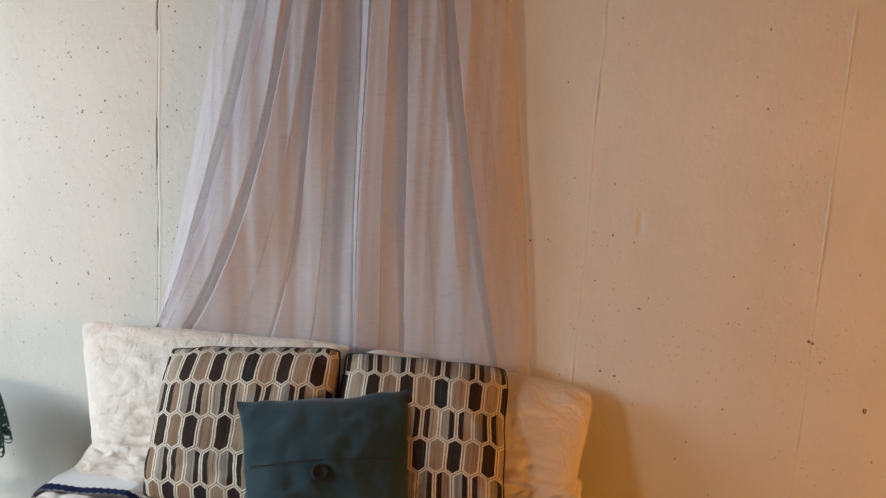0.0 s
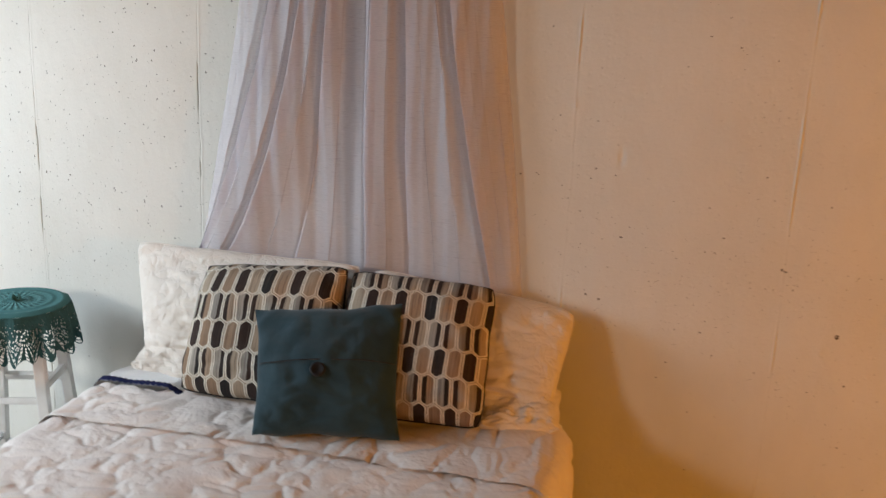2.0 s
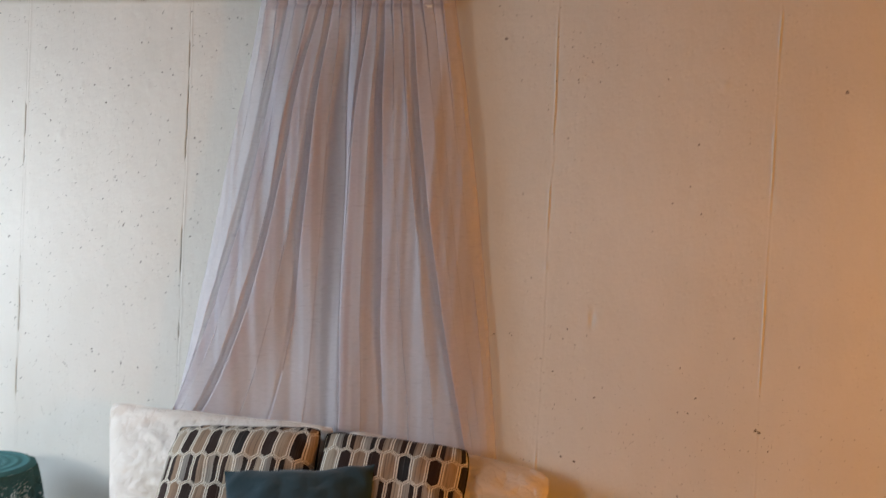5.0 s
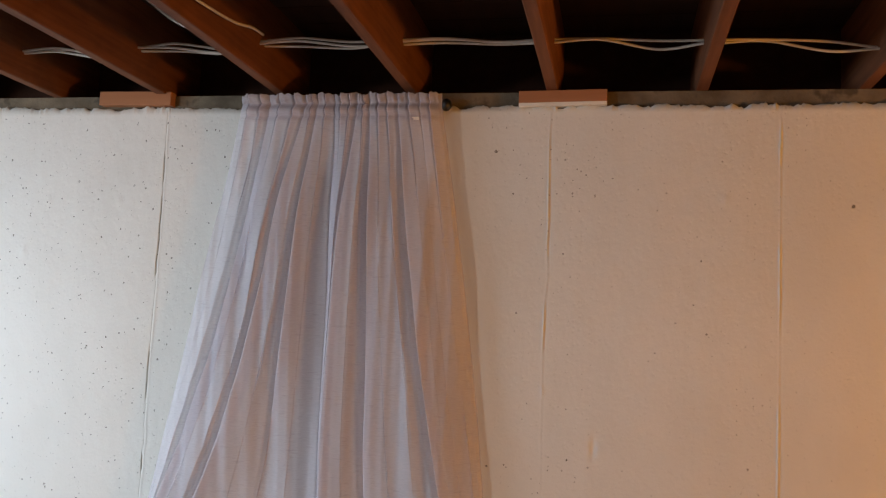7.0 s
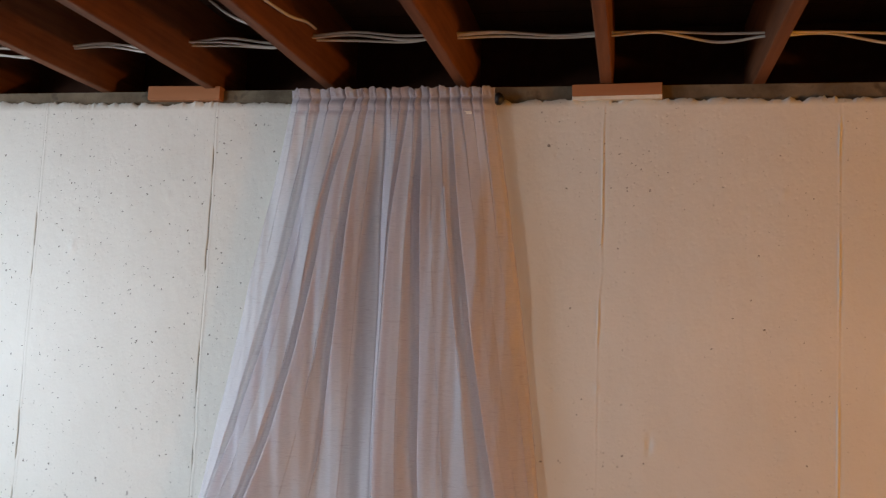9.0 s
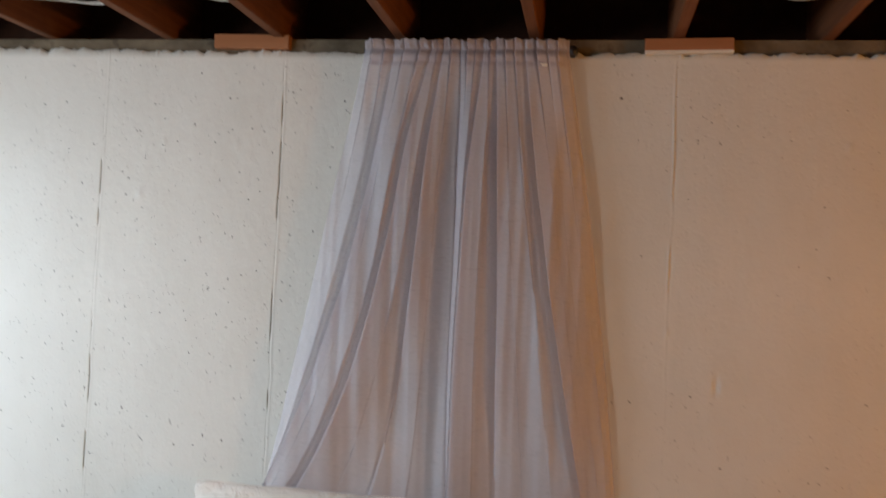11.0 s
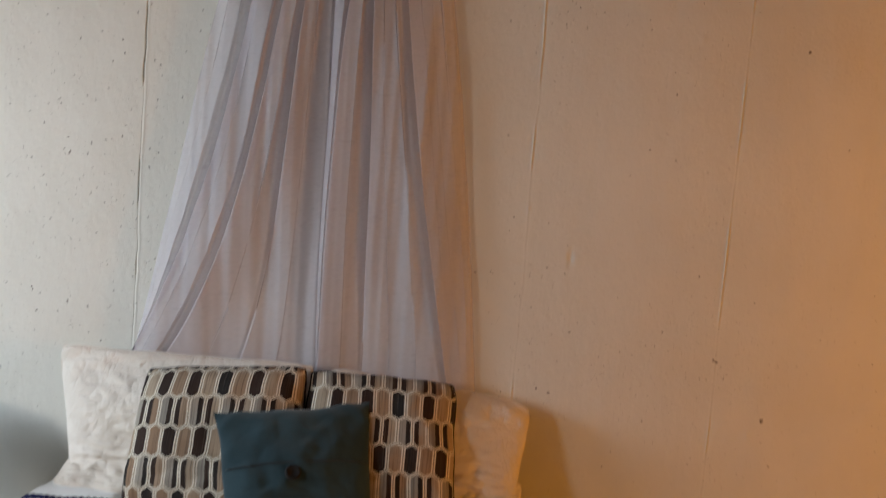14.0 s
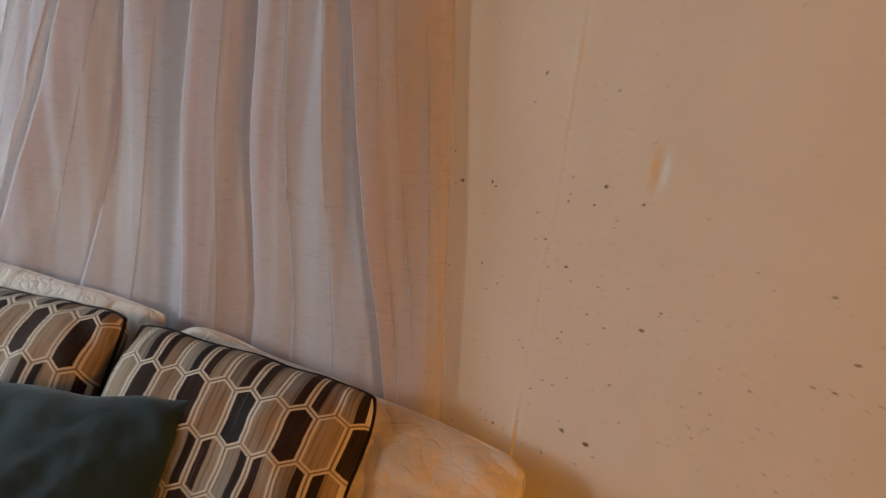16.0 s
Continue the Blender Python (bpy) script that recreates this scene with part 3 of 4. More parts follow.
tagged(rod, "thin black metal curtain rod with a ball finial", "curtain rod")


# The long folds: each is the line of a standing edge, x = a + b s + c s2 + d s3 down from the rod (s = 1 is 1.4 m below it),
# then the lap behind it, the width of the shaded recess before it, how proud it stands, and where it dies out
FOLDS = [
    ((-0.413, -0.173, -0.054, -0.154), 0.006, 0.024, 0.80, 9.0),
    ((-0.295, -0.376, 0.485, -0.505), 0.006, 0.023, 1.00, 9.0),
    ((-0.260, -0.202, 0.292, -0.275), 0.006, 0.026, 0.90, 0.62),
    ((-0.207, 0.056, -0.151, 0.107), 0.003, 0.012, 0.70, 0.28),
    ((-0.134, -0.158, 0.178, -0.076), 0.006, 0.034, 1.00, 9.0),
    ((-0.099, 0.093, -0.046, 0.0), 0.006, 0.028, 0.95, 0.80),
    ((-0.013, 0.168, 0.071, -0.002), 0.006, 0.024, 1.00, 9.0),
]
LEFT_HEM, RIGHT_HEM = (-0.508, -0.262, 0.0, -0.006), (0.116, 0.250, -0.055, 0.0)
# short gathers under the rod: between which long folds (0 is the hem), at what share of the way, and how far down they reach
GATHERS = [(0, 0.30, 0.16), (0, 0.68, 0.09), (1, 0.28, 0.10), (1, 0.72, 0.20), (2, 0.55, 0.06), (3, 0.45, 0.10), (4, 0.30, 0.07), (4, 0.66, 0.16), (5, 0.50, 0.08), (6, 0.30, 0.12), (6, 0.66, 0.26), (7, 0.26, 0.10), (7, 0.48, 0.06), (7, 0.74, 0.20)]


def along(c, s):
    return c[0] + c[1] * s + c[2] * s * s + c[3] * s ** 3


def ease(t):
    t = min(1.0, max(0.0, t))
    return t * t * (3 - 2 * t)


def fold_row(z):
    """The plan of the cloth at height z: the long folds and the gathers, from hem to hem."""
    s = min(1.15, max(0.0, (2.29 - z) / 1.4))
    lines = [along(LEFT_HEM, s)] + [along(f[0], s) for f in FOLDS] + [along(RIGHT_HEM, s)]
    spread = 0.35 + 0.65 * ease(s / 0.22)
    folds, heights = [], [0.25]
    for x, (_, lap, recess, proud, fades) in zip(lines[1:-1], FOLDS):
        k = spread * (1 - 0.85 * ease((s - fades + 0.12) / 0.30))
        folds.append((x, lap * k, recess * (0.4 + 0.6 * k), proud * (0.45 + 0.55 * k), k, 1))
        heights.append(proud * (0.45 + 0.55 * k))
    heights.append(0.25)
    for n, (gap, share, reach) in enumerate(GATHERS):
        k = math.exp(-(s / reach) ** 1.5) * (0.80 + 0.20 * math.sin(n * 2.4))
        k = 0.0 if k < 0.04 else k
        x = lines[gap] + (lines[gap + 1] - lines[gap]) * (share + 0.03 * math.sin(n * 1.7 + s * 6))
        level = heights[gap] + (heights[gap + 1] - heights[gap]) * share
        folds.append((x, 0.003 * k, 0.013 * k, level * (1 - k) + 0.85 * k, 0.9 * k, 0))
    folds.sort()
    return s, lines[0], lines[-1], folds


def curtain():
    R, P, B = 150, 24, 7
    z0, z1 = 2.327, 0.60
    verts, cols = [], 0
    for r in range(R):
        z = z0 + (z1 - z0) * (r / (R - 1)) ** 1.3
        s, hem, end, folds = fold_row(z)
        tuck = 0.55 + 0.45 * ease((z - 0.92) / 0.40)
        pinch = 1 - 0.55 * math.exp(-((z - ROD_Z) / 0.012) ** 2) - 0.30 * math.exp(-((z - ROD_Z + 0.038) / 0.006) ** 2)
        depth = (0.042 + 0.040 * ease(s / 0.30)) * tuck * pinch
        base = -0.014 - 0.034 * math.exp(-max(0.0, ROD_Z - z) / 0.22)
        row, start, proud, panel = [], hem, 0.25, 0
        for k in range(len(folds) + 1):
            x1, lap, recess, ahead, cut, long = folds[k] if k < len(folds) else (end, 0.0, 0.012, 0.25, 0.5, 0)
            stop = x1 + lap
            turn = max(0.1, (x1 - recess - start) / max(1e-4, stop - start))
            for i in range(P):
                # finer towards the end, where the panel drops back behind the next edge
                t = 1 - (1 - i / (P - 1)) ** 1.4
                x = start + (stop - start) * t
                back = ease((t - turn) / max(0.02, 0.9 - 0.9 * turn))
                sink = 1 - 0.22 * cut * ease(t / max(0.15, turn))
                level = (proud + (ahead - proud) * t) * sink * (1 - back * cut) + 0.02
                soft = (0.20 * ns(x * 15, z * 0.8, panel * 3.0) + 0.06 * ns(x * 40, z * 1.2, panel * 5.0)) * ease(s / 0.12) * (1 - 0.8 * back * cut)
                row.append((x, level + soft))
            if k < len(folds):
                # behind the standing edge the cloth comes forward again
                low = 0.02 + ahead * (1 - cut)
                for i in range(1, B):
                    t = i / B
                    row.append((stop + (x1 - stop) * ease(t), low + ahead * cut * t))
            start, proud, panel = x1, ahead, panel + long
        cols = len(row)
        for i, (x, d) in enumerate(row):
            top = 1.0 if z > ROD_Z + 0.008 else 0.0
            zz = z + top * (0.009 * ns(x * 38, 3.0) + 0.006 * ns(x * 95, 5.0) - 0.004)
            x += 0.0016 * ns(x * 30, z * 3.0, 2.0) * ease(s / 0.2)
            verts.append((x, base - d * depth - 0.0022 * ns(x * 9, z * 3.4), zz))
    ob = empty("sheer_curtain", (-0.2, -0.03, ROD_Z))
    panel = under(mesh_object("voile_panel", verts, grid_faces(cols, R), M_SHEER), ob)
    # where a gather has died out its tuck closes to nothing
    bm = bmesh.new()
    bm.from_mesh(panel.data)
    bmesh.ops.remove_doubles(bm, verts=bm.verts[:], dist=0.00012)
    bm.to_mesh(panel.data)
    bm.free()
    # back of the rod pocket
    verts = []
    for z in np.linspace(2.318, 2.255, 8):
        for i in range(280):
            t = i / 279
            verts.append((-0.508 + 0.622 * t, -0.014 - 0.006 * math.sin(t * 95) - 0.004 * ns(t * 30, z * 9), z))
    under(mesh_object("rod_pocket", verts, grid_faces(280, 8), M_SHEER), ob)
    tag = part("sewn_label", block((0.032, -0.073, 2.243), (0.054, -0.071, 2.252), 0.0006), M_PAINT, None, "small cream sewn-on cloth label")
    under(tag, ob)
    return tagged(ob, "sheer grey-lavender curtain gathered on a rod, fanning out below", "curtain")


curtain()

# ---------------------------------------------------------------- bed
BX0, BX1, BED_Z, FOOT = -0.99, 0.50, 0.545, -2.08
bed = empty("bed", (-0.26, -1.0, 0.0))


def soft_box(lo, hi, r, seed, name, mat, lump=0.006, step=0.05):
    """A padded block with rounded edges and a slightly uneven skin."""
    bm = block(lo, hi)
    cuts = 14
    bmesh.ops.subdivide_edges(bm, edges=bm.edges[:], cuts=cuts, use_grid_fill=True)
    c = [(lo[i] + hi[i]) / 2 for i in range(3)]
    hs = [(hi[i] - lo[i]) / 2 - r for i in range(3)]
    for v in bm.verts:
        q = Vector([max(-hs[i], min(hs[i], v.co[i] - c[i])) for i in range(3)])
        d = Vector([v.co[i] - c[i] for i in range(3)]) - q
        if d.length > 1e-6:
            d = d.normalized() * r
        v.co = Vector(c) + q + d * (1 + 0.0) + Vector((1, 1, 1)) * lump * ns(v.co.x * 5 + seed, v.co.y * 5, v.co.z * 5)
    return part(name, bm, mat, smooth=True)


under(soft_box((BX0 + 0.01, FOOT, 0.27), (BX1 - 0.01, -0.075, BED_Z - 0.018), 0.05, 1, "mattress", M_SHEET), bed)
under(soft_box((BX0 + 0.02, FOOT, 0.10), (BX1 - 0.02, -0.075, 0.27), 0.02, 2, "box_spring", M_SHEET, 0.002), bed)
for x in (BX0 + 0.1, BX1 - 0.1):
    for y in (FOOT + 0.1, -0.2):
        under(tube("leg", [(x, y, 0.0), (x, y, 0.06), (x, y, 0.11)], 0.02, M_BLACK), bed)
tagged(bed, "queen bed pushed against the wall with white fitted sheet", "bed")


def fold_over():
    """The turned-down white top sheet with a navy edge."""
    ob = empty("top_sheet", (-0.26, -0.25, BED_Z))
    xs = np.linspace(BX0 - 0.012, 0.15, 240)
    ys = np.linspace(-0.09, -0.362, 20)

    def z_at(x, y):
        edge = min(x - BX0, BX1 - x)
        drop = 0.0 if edge > 0.06 else -((0.06 - edge) / 0.075) ** 2 * 0.10
        return BED_Z + 0.006 + 0.018 * min(1.0, max(0.0, (-y - 0.15) / 0.1)) + 0.006 * ns(x * 7, y * 9, 2) + 0.004 * ns(x * 20, y * 16, 5) + drop - 0.034 * min(1.0, max(0.0, (x + 0.72) / 0.07))

    verts = [(x, y + 0.008 * ns(x * 4, 7.7) * (j / 19), z_at(x, y)) for j, y in enumerate(ys) for x in xs]
    under(mesh_object("sheet_cloth", verts, grid_faces(240, 20, True), M_SHEET), ob)
    rows = [(-0.334, 0.003), (-0.339, 0.006), (-0.353, 0.006), (-0.361, 0.002)]
    verts = [(x, y + 0.008 * ns(x * 4, 7.7), z_at(x, y) + dz + 0.0022 * math.sin(x * 330 + y * 300)) for y, dz in rows for x in xs]
    under(mesh_object("navy_edge", verts, grid_faces(240, 4, True), M_NAVY, None, "dark navy woven edge"), ob)
    return tagged(ob, "white top sheet turned down with a navy edge", "sheet")


fold_over()


def quilt_height(x, y, seed):
    """Puffed cells between short, crisp stitched furrows."""
    wx = x + 0.05 * ns(x * 6, y * 6, seed) + 0.022 * ns(x * 15, y * 15, seed)
    wy = y + 0.05 * ns(x * 6, y * 6, seed + 4) + 0.022 * ns(x * 15, y * 15, seed + 9)
    d = noise.voronoi(Vector((wx * 10, wy * 13, seed)))[0]
    kept = min(1.0, max(0.15, 0.55 + 1.8 * ns(x * 7, y * 7, seed + 1)))
    crease = (1 - min(1.0, (d[1] - d[0]) * 3.0) ** 0.5) * kept
    short = max(0.0, 1 - 5.5 * abs(ns(wx * 26, wy * 32, seed + 5))) * max(0.0, min(1.0, 0.25 + 2.2 * ns(x * 11, y * 11, seed + 3)))
    puff = 0.004 * (1 - min(1.0, d[0] * 1.3) ** 2)
    return puff - 0.0085 * crease - 0.0042 * short + 0.008 * ns(x * 2.2, y * 2.2, seed + 7)


def drape(name, y0, y1, lift, seed, step, hang, head=0.0):
    """A cover over the bed's top and both long sides, from y0 (head) to y1 (foot)."""
    half, mid = (BX1 - BX0) / 2, (BX0 + BX1) / 2
    s = np.arange(-half - hang, half + hang + 1e-6, step)
    ys = np.arange(y0, y1 - 1e-6, -step)
    r = 0.07
    verts = []
    for j, y in enumerate(ys):
        for t in s:
            a, sign = abs(t), (1 if t > 0 else -1)
            h = quilt_height(t, y, seed)
            flat = half - r
            if a <= flat:
                x, z, nx, nz = t, 0.0, 0.0, 1.0
            else:
                ang = min((a - flat) / r, math.pi / 2)
                over = max(0.0, a - flat - r * math.pi / 2)
                x = sign * (flat + r * math.sin(ang) + 0.10 * over)
                z = -r + r * math.cos(ang) - over
                nx, nz = sign * math.sin(ang), math.cos(ang)
            e = 0.012 * ns(t * 3.1, seed, 6) if j < 2 else 0.0
            drop = -0.006 if j == 0 else 0.0
            k = min(1.0, max(0.0, (t + 0.50) / 0.12))
            e += head * k * k * (3 - 2 * k) * (1 - j / len(ys))
            verts.append((mid + x + nx * (h + lift), y + e, BED_Z + z + nz * (h + lift) + drop))
    return mesh_object(name, verts, grid_faces(len(s), len(ys), True), M_QUILT)


quilt = empty("quilt", (-0.26, -1.2, BED_Z))
under(drape("quilt_body", -0.50, FOOT - 0.03, 0.0, 3.0, 0.0062, 0.30), quilt)
under(drape("folded_band", -0.350, -0.605, 0.011, 8.0, 0.0058, 0.28, 0.18), quilt)
tagged(quilt, "pale pinkish-beige stitched quilt with its top folded back", "quilt")


# ---------------------------------------------------------------- cushions
def pillow(name, corners, thick, mat, parent, n=46, power=2.4, sag=0.035, crease=0.004, seed=0.0, flat=0.0, box=0.5, round_=0.05, slump=0.0, repeat=1.0):
    """A stuffed case between four corners (bl, br, tl, tr). Returns its mesh and its seam line."""
    bl, br, tl, tr = (Vector(c) for c in corners)
    nrm = (br - bl).cross(tl - bl).normalized()
    if nrm.y > 0:
        nrm.negate()
    w, h = ((br - bl).length + (tr - tl).length) / 2, ((tl - bl).length + (tr - br).length) / 2
    across, up = (br - bl).normalized(), (tl - bl).normalized()

    centre = (bl + br + tl + tr) / 4

    def mid(u, v):
        p = (bl * (1 - u) + br * u) * (1 - v) + (tl * (1 - u) + tr * u) * v
        a, b = 2 * u - 1, 2 * v - 1
        p = p + (across * ns(v * 4 + seed, u * 2, 8) + up * ns(u * 5 + seed, v * 2, 4)) * 0.007
        p = p - (p - centre) * (round_ * (a * b) ** 6)
        return p - across * (sag * w * a * (1 - b * b) * 0.8) - up * (sag * h * b * (1 - a * a) * 0.8)

    verts, uvs, faces = [], [], []
    for side in (1, -1):
        for j in range(n):
            for i in range(n):
                # finer towards the rim
                u = 0.5 - 0.5 * math.cos(math.pi * i / (n - 1))
                v = 0.5 - 0.5 * math.cos(math.pi * j / (n - 1))
                a, b = abs(2 * u - 1), abs(2 * v - 1)
                if flat:
                    a, b = min(1.0, a / (1 - flat)), min(1.0, b / (1 - flat))
                t = (max(0.0, 1 - a ** power) * max(0.0, 1 - b ** power)) ** box
                p = mid(u, v)
                d = thick / 2 * t
                rim = min(1.0, 4 * min(u, 1 - u, v, 1 - v) + 0.15)
                d += crease * rim * (ns(u * 3 + seed, v * 3, seed) + 0.6 * ns(u * 8 + seed, v * 8, 3)) * 1.5
                # pulls that run in from the corners
                k = math.exp(-min(a + b - 2, 0) ** 2 / 0.18)
                d += crease * 0.8 * k * math.sin(26 * (u - v if (u - 0.5) * (v - 0.5) < 0 else u + v) + seed) * min(1.0, 3 * (2 - a - b))
                if slump:
                    low = max(0.0, 1 - 2.2 * v)
                    d += slump * 0.24 * rim * (abs(ns(u * 15 + seed, v * 11, 6)) + 0.5 * abs(ns(u * 31, v * 23 + seed, 2)) - 0.25)
                    d += slump * rim * (low + 0.25) * (abs(ns(u * 6 + seed, v * 11, 1)) * 1.6 - 0.4)
                verts.append(p + nrm * side * max(d, 0.0012))
                uvs.append((u * w, v * h * repeat))
    faces = grid_faces(n, n) + [tuple(q + n * n for q in f) for f in grid_faces(n, n, True)]

    def idx(i, j):
        return j * n + i

    rim = [idx(i, 0) for i in range(n)] + [idx(n - 1, j) for j in range(1, n)] + [idx(i, n - 1) for i in range(n - 2, -1, -1)] + [idx(0, j) for j in range(n - 2, 0, -1)]
    for k in range(len(rim)):
        a, b = rim[k], rim[(k + 1) % len(rim)]
        faces.append((b, a, a + n * n, b + n * n))
    ob = mesh_object(name, verts, faces, mat, uvs=uvs)
    seam = [(verts[a] + verts[a + n * n]) / 2 for a in rim]
    return under(ob, parent), seam, mid, nrm


def sham(corners, seed, soft, fold, label):
    ob = empty("pillow_sham", ((corners[0][0] + corners[1][0]) / 2, -0.15, BED_Z))
    case, seam, _, nrm = pillow("pillow_case", corners, 0.14, M_SHAM, ob, 128, 2.2, 0.015, 0.012, seed, 0.0, 0.5, soft, 0.026)
    tube("corded_hem", seam[::2], 0.002, M_SHAM, case, closed=True)
    pillow("loose_fold", fold, 0.07, M_SHAM, ob, 56, 2.0, 0.02, 0.010, seed + 3, 0.0, 0.5, 0.12, 0.022)
    return tagged(ob, label, "pillow", "bed pillows")


sham([(-0.872, -0.225, 0.560), (-0.235, -0.245, 0.560), (-0.988, -0.072, 0.950), (-0.178, -0.085, 0.948)], 1.3, 0.05, [(-0.925, -0.250, 0.562), (-0.640, -0.275, 0.566), (-0.895, -0.150, 0.640), (-0.640, -0.165, 0.660)], "large cream matelasse pillow sham leaning on the wall, creased below")
sham([(-0.205, -0.245, 0.560), (0.440, -0.230, 0.560), (-0.168, -0.085, 0.948), (0.496, -0.070, 0.876)], 6.1, 0.09, [(0.225, -0.315, 0.556), (0.480, -0.250, 0.545), (0.270, -0.190, 0.640), (0.465, -0.150, 0.650)], "large cream matelasse pillow sham sagging at one end")


def patterned(corners, seed, repeat=1.0):
    ob = empty("patterned_cushion", ((corners[0][0] + corners[1][0]) / 2, -0.35, BED_Z))
    cover, seam, _, nrm = pillow("cushion_cover", corners, 0.17, M_HEX, ob, 72, 3.0, 0.006, 0.009, seed, 0.0, 0.42, 0.045, 0.012, repeat)
    tube("piping", [p + nrm * 0.001 for p in seam[::2]], 0.004, M_PIPING, cover, "black corded edge", closed=True)
    return tagged(ob, "square cushion woven with brown, grey and cream hexagons, black piping", "cushion", "patterned cushions")


patterned([(-0.680, -0.352, 0.568), (-0.190, -0.385, 0.575), (-0.682, -0.150, 0.915), (-0.196, -0.170, 0.958)], 2.0)
patterned([(-0.180, -0.385, 0.580), (0.262, -0.349, 0.575), (-0.196, -0.150, 0.944), (0.246, -0.120, 0.928)], 9.0, 1.086)


def teal_cushion():
    ob = empty("teal_cushion", (-0.15, -0.5, BED_Z))
    corners = [(-0.328, -0.584, 0.572), (0.058, -0.478, 0.566), (-0.429, -0.338, 0.848), (-0.001, -0.257, 0.892)]
    cover, seam, mid, nrm = pillow("cushion_cover", corners, 0.13, M_TEAL, ob, 96, 2.2, 0.035, 0.009, 4.4, 0.0, 0.5, 0.0, 0.010)
    c = mid(0.445, 0.425) + nrm * 0.076
    line = []
    for k in range(41):
        u = 0.02 + 0.96 * k / 40
        t = (max(0, 1 - abs(2 * u - 1) ** 2.2) * (1 - abs(2 * 0.51 - 1) ** 2.2)) ** 0.5
        line.append(mid(u, 0.51) + nrm * (0.065 * t + 0.0095))
    tube("seam", line, 0.0014, M_PIPING, cover, "stitched overlap seam")
    side = (Vector(corners[1]) - Vector(corners[0])).normalized()
    up = nrm.cross(side)
    verts, faces = [], []
    prof = [(0.0, 0.003), (0.011, 0.003), (0.015, 0.006), (0.019, 0.006), (0.0215, 0.003), (0.0215, 0.0), (0.018, -0.006)]
    S = 24
    for r, d in prof:
        for k in range(S):
            t = 2 * math.pi * k / S
            verts.append(c + nrm * d + r * (math.cos(t) * side + math.sin(t) * up))
    for j in range(len(prof) - 1):
        for k in range(S):
            m = (k + 1) % S
            faces.append((j * S + k, j * S + m, (j + 1) * S + m, (j + 1) * S + k))
    mesh_object("button", verts, faces, M_BUTTON, cover, "large round black button")
    return tagged(ob, "small teal suede cushion with a black button", "cushion")


teal_cushion()

# ---------------------------------------------------------------- stool with its crocheted cover
SX, SY, SZ = -1.300, -0.282, 0.757
stool = empty("stool", (SX, SY, 0))


def disc(r, z0, z1, seg=40):
    bm = bmesh.new()
    bmesh.ops.create_cone(bm, cap_ends=True, segments=seg, radius1=r, radius2=r, depth=z1 - z0)
    for v in bm.verts:
        v.co.z += (z0 + z1) / 2
    rimmed = [e for e in bm.edges if abs(e.verts[0].co.z - e.verts[1].co.z) < 1e-6 and len(e.link_faces) == 2]
    bmesh.ops.bevel(bm, geom=rimmed, offset=0.006, segments=3, affect="EDGES")
    return bm


part("seat", disc(0.156, SZ - 0.035, SZ), M_WHITEWOOD, stool, smooth=False)
TURN = radians(18)


def corner(k, z):
    """The place of leg k at height z: the legs splay."""
    r = 0.125 + 0.075 * (SZ - z) / SZ
    a = TURN + math.pi / 4 + k * math.pi / 2
    return Vector((r * math.cos(a), r * math.sin(a), z))


def bar(name, a, b, w, label=""):
    """A square bar with eased edges from a to b."""
    d = (b - a)
    bm = block((-w / 2, -w / 2, 0), (w / 2, w / 2, d.length), 0.004)
    rot = Vector((0, 0, 1)).rotation_difference(d.normalized()).to_matrix().to_4x4()
    bm.transform(Matrix.Translation(a) @ rot @ (Matrix.Rotation(TURN, 4, "Z") if abs(d.normalized().z) > 0.8 else Matrix.Identity(4)))
    return part(name, bm, M_WHITEWOOD, stool, label)


for k in range(4):
    bar("leg", corner(k, 0.0), corner(k, SZ - 0.034), 0.034)
for k in range(4):
    z = 0.50 if k % 2 else 0.46
    bar("stretcher", corner(k, z), corner((k + 1) % 4, z), 0.022)
    z = 0.24 if k % 2 else 0.20
    bar("stretcher", corner(k, z), corner((k + 1) % 4, z), 0.022)
tagged(stool, "white painted wooden stool with splayed legs and stretchers", "stool")


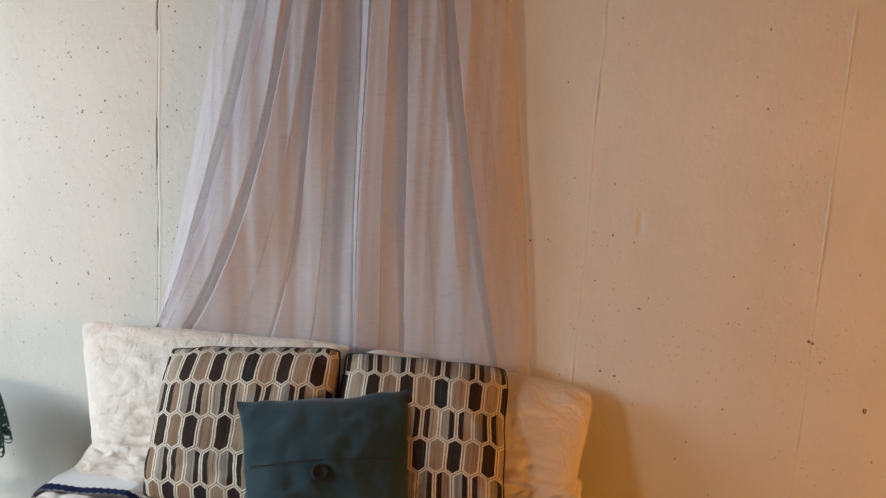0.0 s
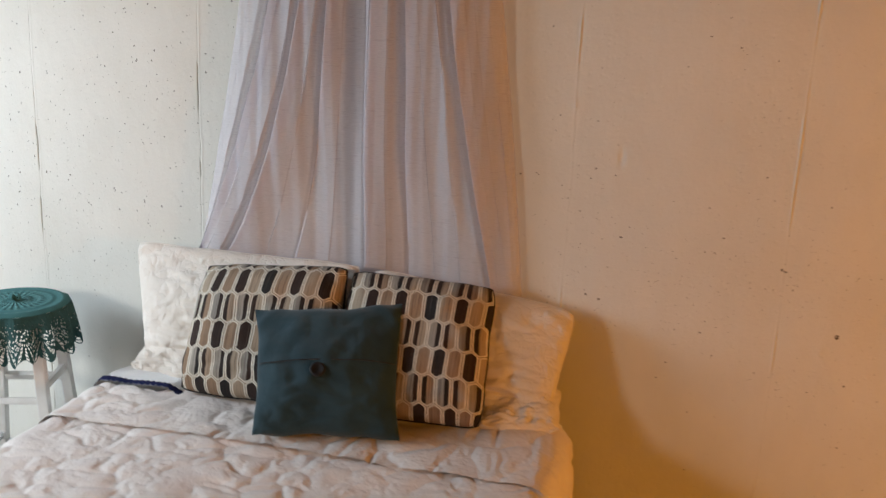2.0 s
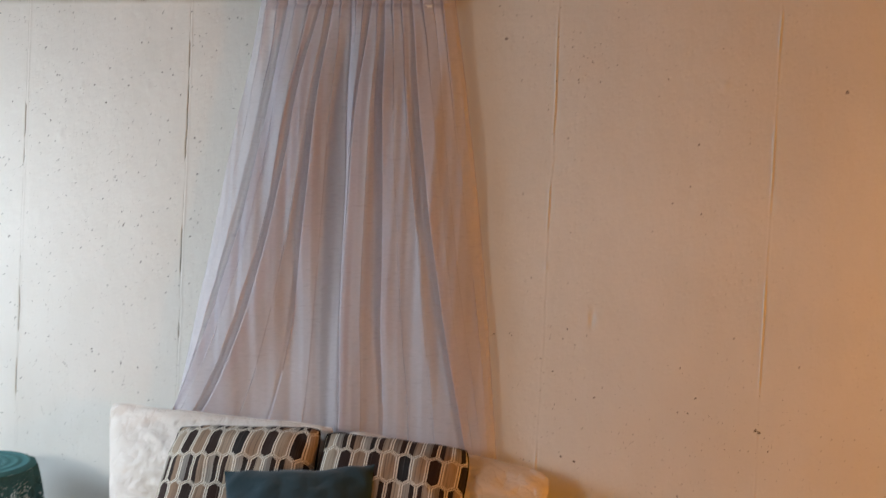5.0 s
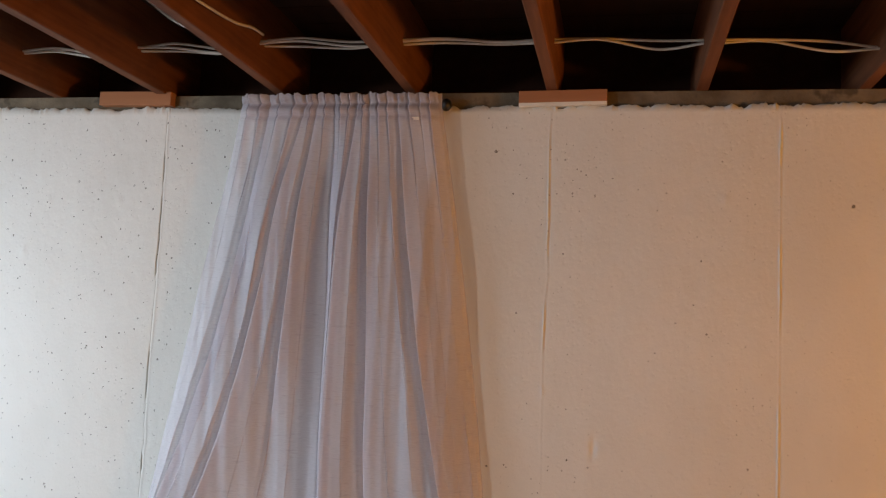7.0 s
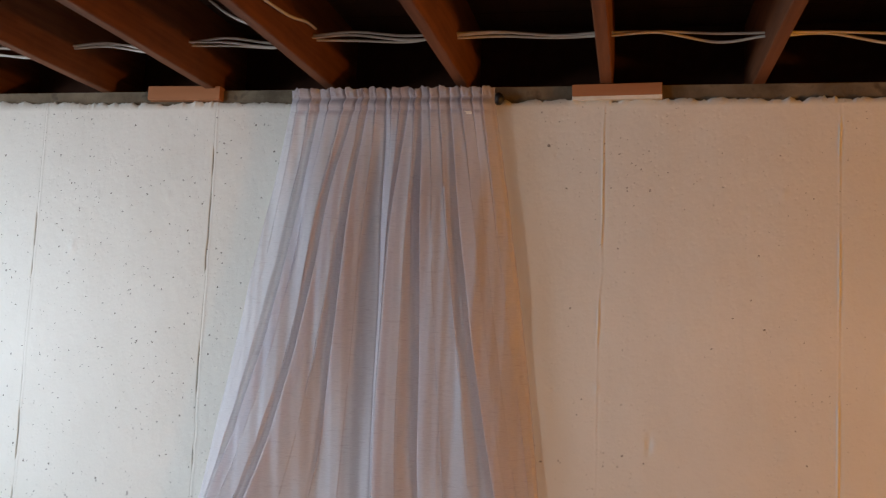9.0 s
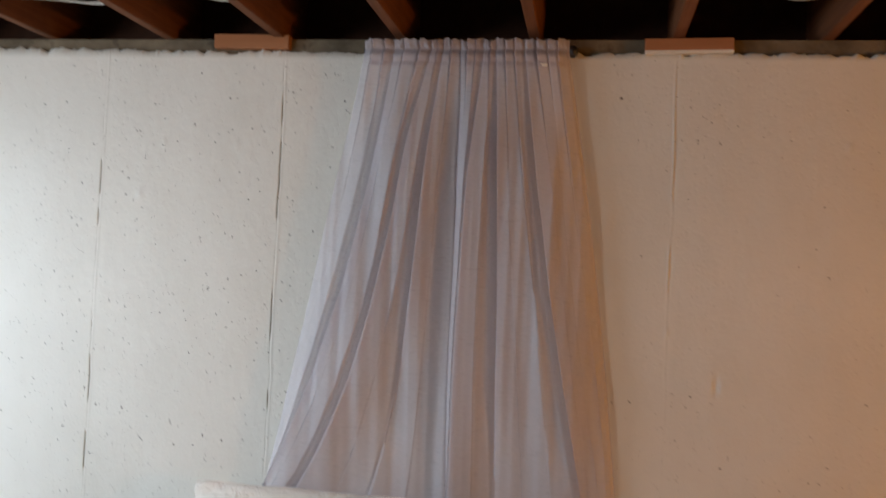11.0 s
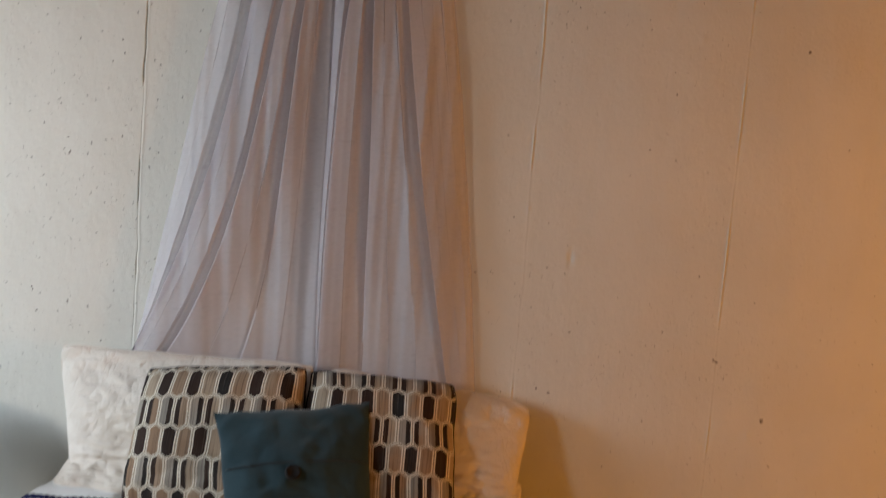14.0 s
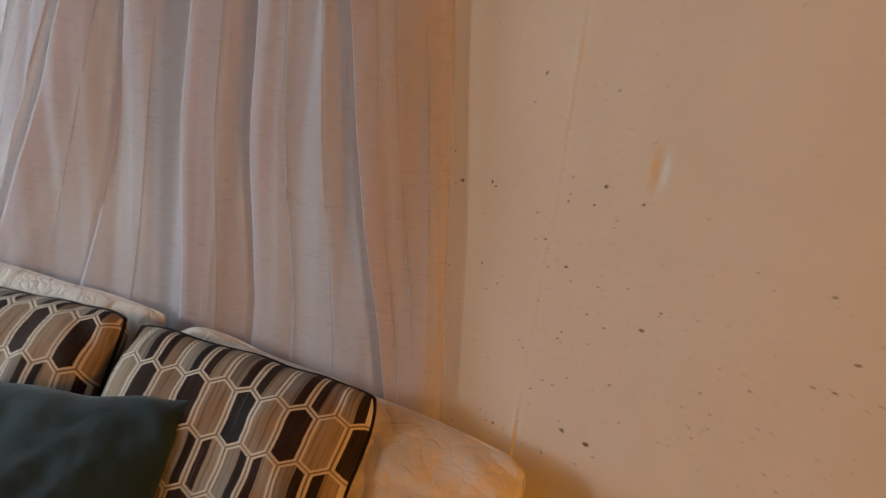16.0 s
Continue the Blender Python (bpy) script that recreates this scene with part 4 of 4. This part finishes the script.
def stool_cover():
    ob = empty("crochet_cover", (SX, SY, SZ))
    S, R = 96, 14
    verts, uvs, faces = [(0, 0, 0.008)], [(0, 0)], []
    for j in range(1, R + 1):
        r = 0.165 * j / R
        for k in range(S):
            t = 2 * math.pi * k / S
            z = 0.006 + 0.0012 * math.sin(j * 2.2) - (0.008 if j == R else 0.0)
            verts.append((r * math.cos(t), r * math.sin(t), z))
            uvs.append((r * math.cos(t), r * math.sin(t)))
    for k in range(S):
        faces.append((0, 1 + k, 1 + (k + 1) % S))
    for j in range(R - 1):
        for k in range(S):
            m = (k + 1) % S
            faces.append((1 + j * S + k, 1 + (j + 1) * S + k, 1 + (j + 1) * S + m, 1 + j * S + m))
    mesh_object("medallion", verts, faces, M_CROCHET, ob, "raised crocheted medallion top", uvs=uvs)
    # gathered lace skirt with a scalloped hem
    S, R = 320, 22
    verts, uvs = [], []
    for j in range(R + 1):
        v = j / R
        for k in range(S + 1):
            t = 2 * math.pi * k / S
            ph = 13 * t + 2.2 * ns(math.cos(t) * 2, math.sin(t) * 2, 1.0)
            amp = 0.004 + 0.018 * v
            r = 0.165 + 0.007 * v + 0.004 * math.sin(math.pi * v) + amp * math.sin(ph) + 0.008 * v * ns(math.cos(t) * 3, math.sin(t) * 3, v)
            z = -0.002 - 0.150 * v - 0.010 * v * math.sin(ph * 2) - 0.012 * v * ns(math.cos(t) * 4, math.sin(t) * 4, 5)
            verts.append((r * math.cos(t), r * math.sin(t), z))
            uvs.append((t * 0.19, v * 0.16))
    mesh_object("lace_skirt", verts, grid_faces(S + 1, R + 1), M_LACE, ob, "gathered openwork lace skirt", uvs=uvs)
    # knot of yarn in the middle
    knot = []
    for k in range(60):
        t = 2 * math.pi * k / 60
        knot.append((0.011 * math.cos(t) + 0.007 * math.cos(3 * t), 0.009 * math.sin(t) - 0.005 * math.sin(3 * t), 0.018 + 0.006 * math.sin(4 * t)))
    tube("yarn_knot", knot, 0.0045, M_CROCHET, ob, closed=True)
    return tagged(ob, "teal green crocheted lace cover draped over the stool", "stool cover")


stool_cover()
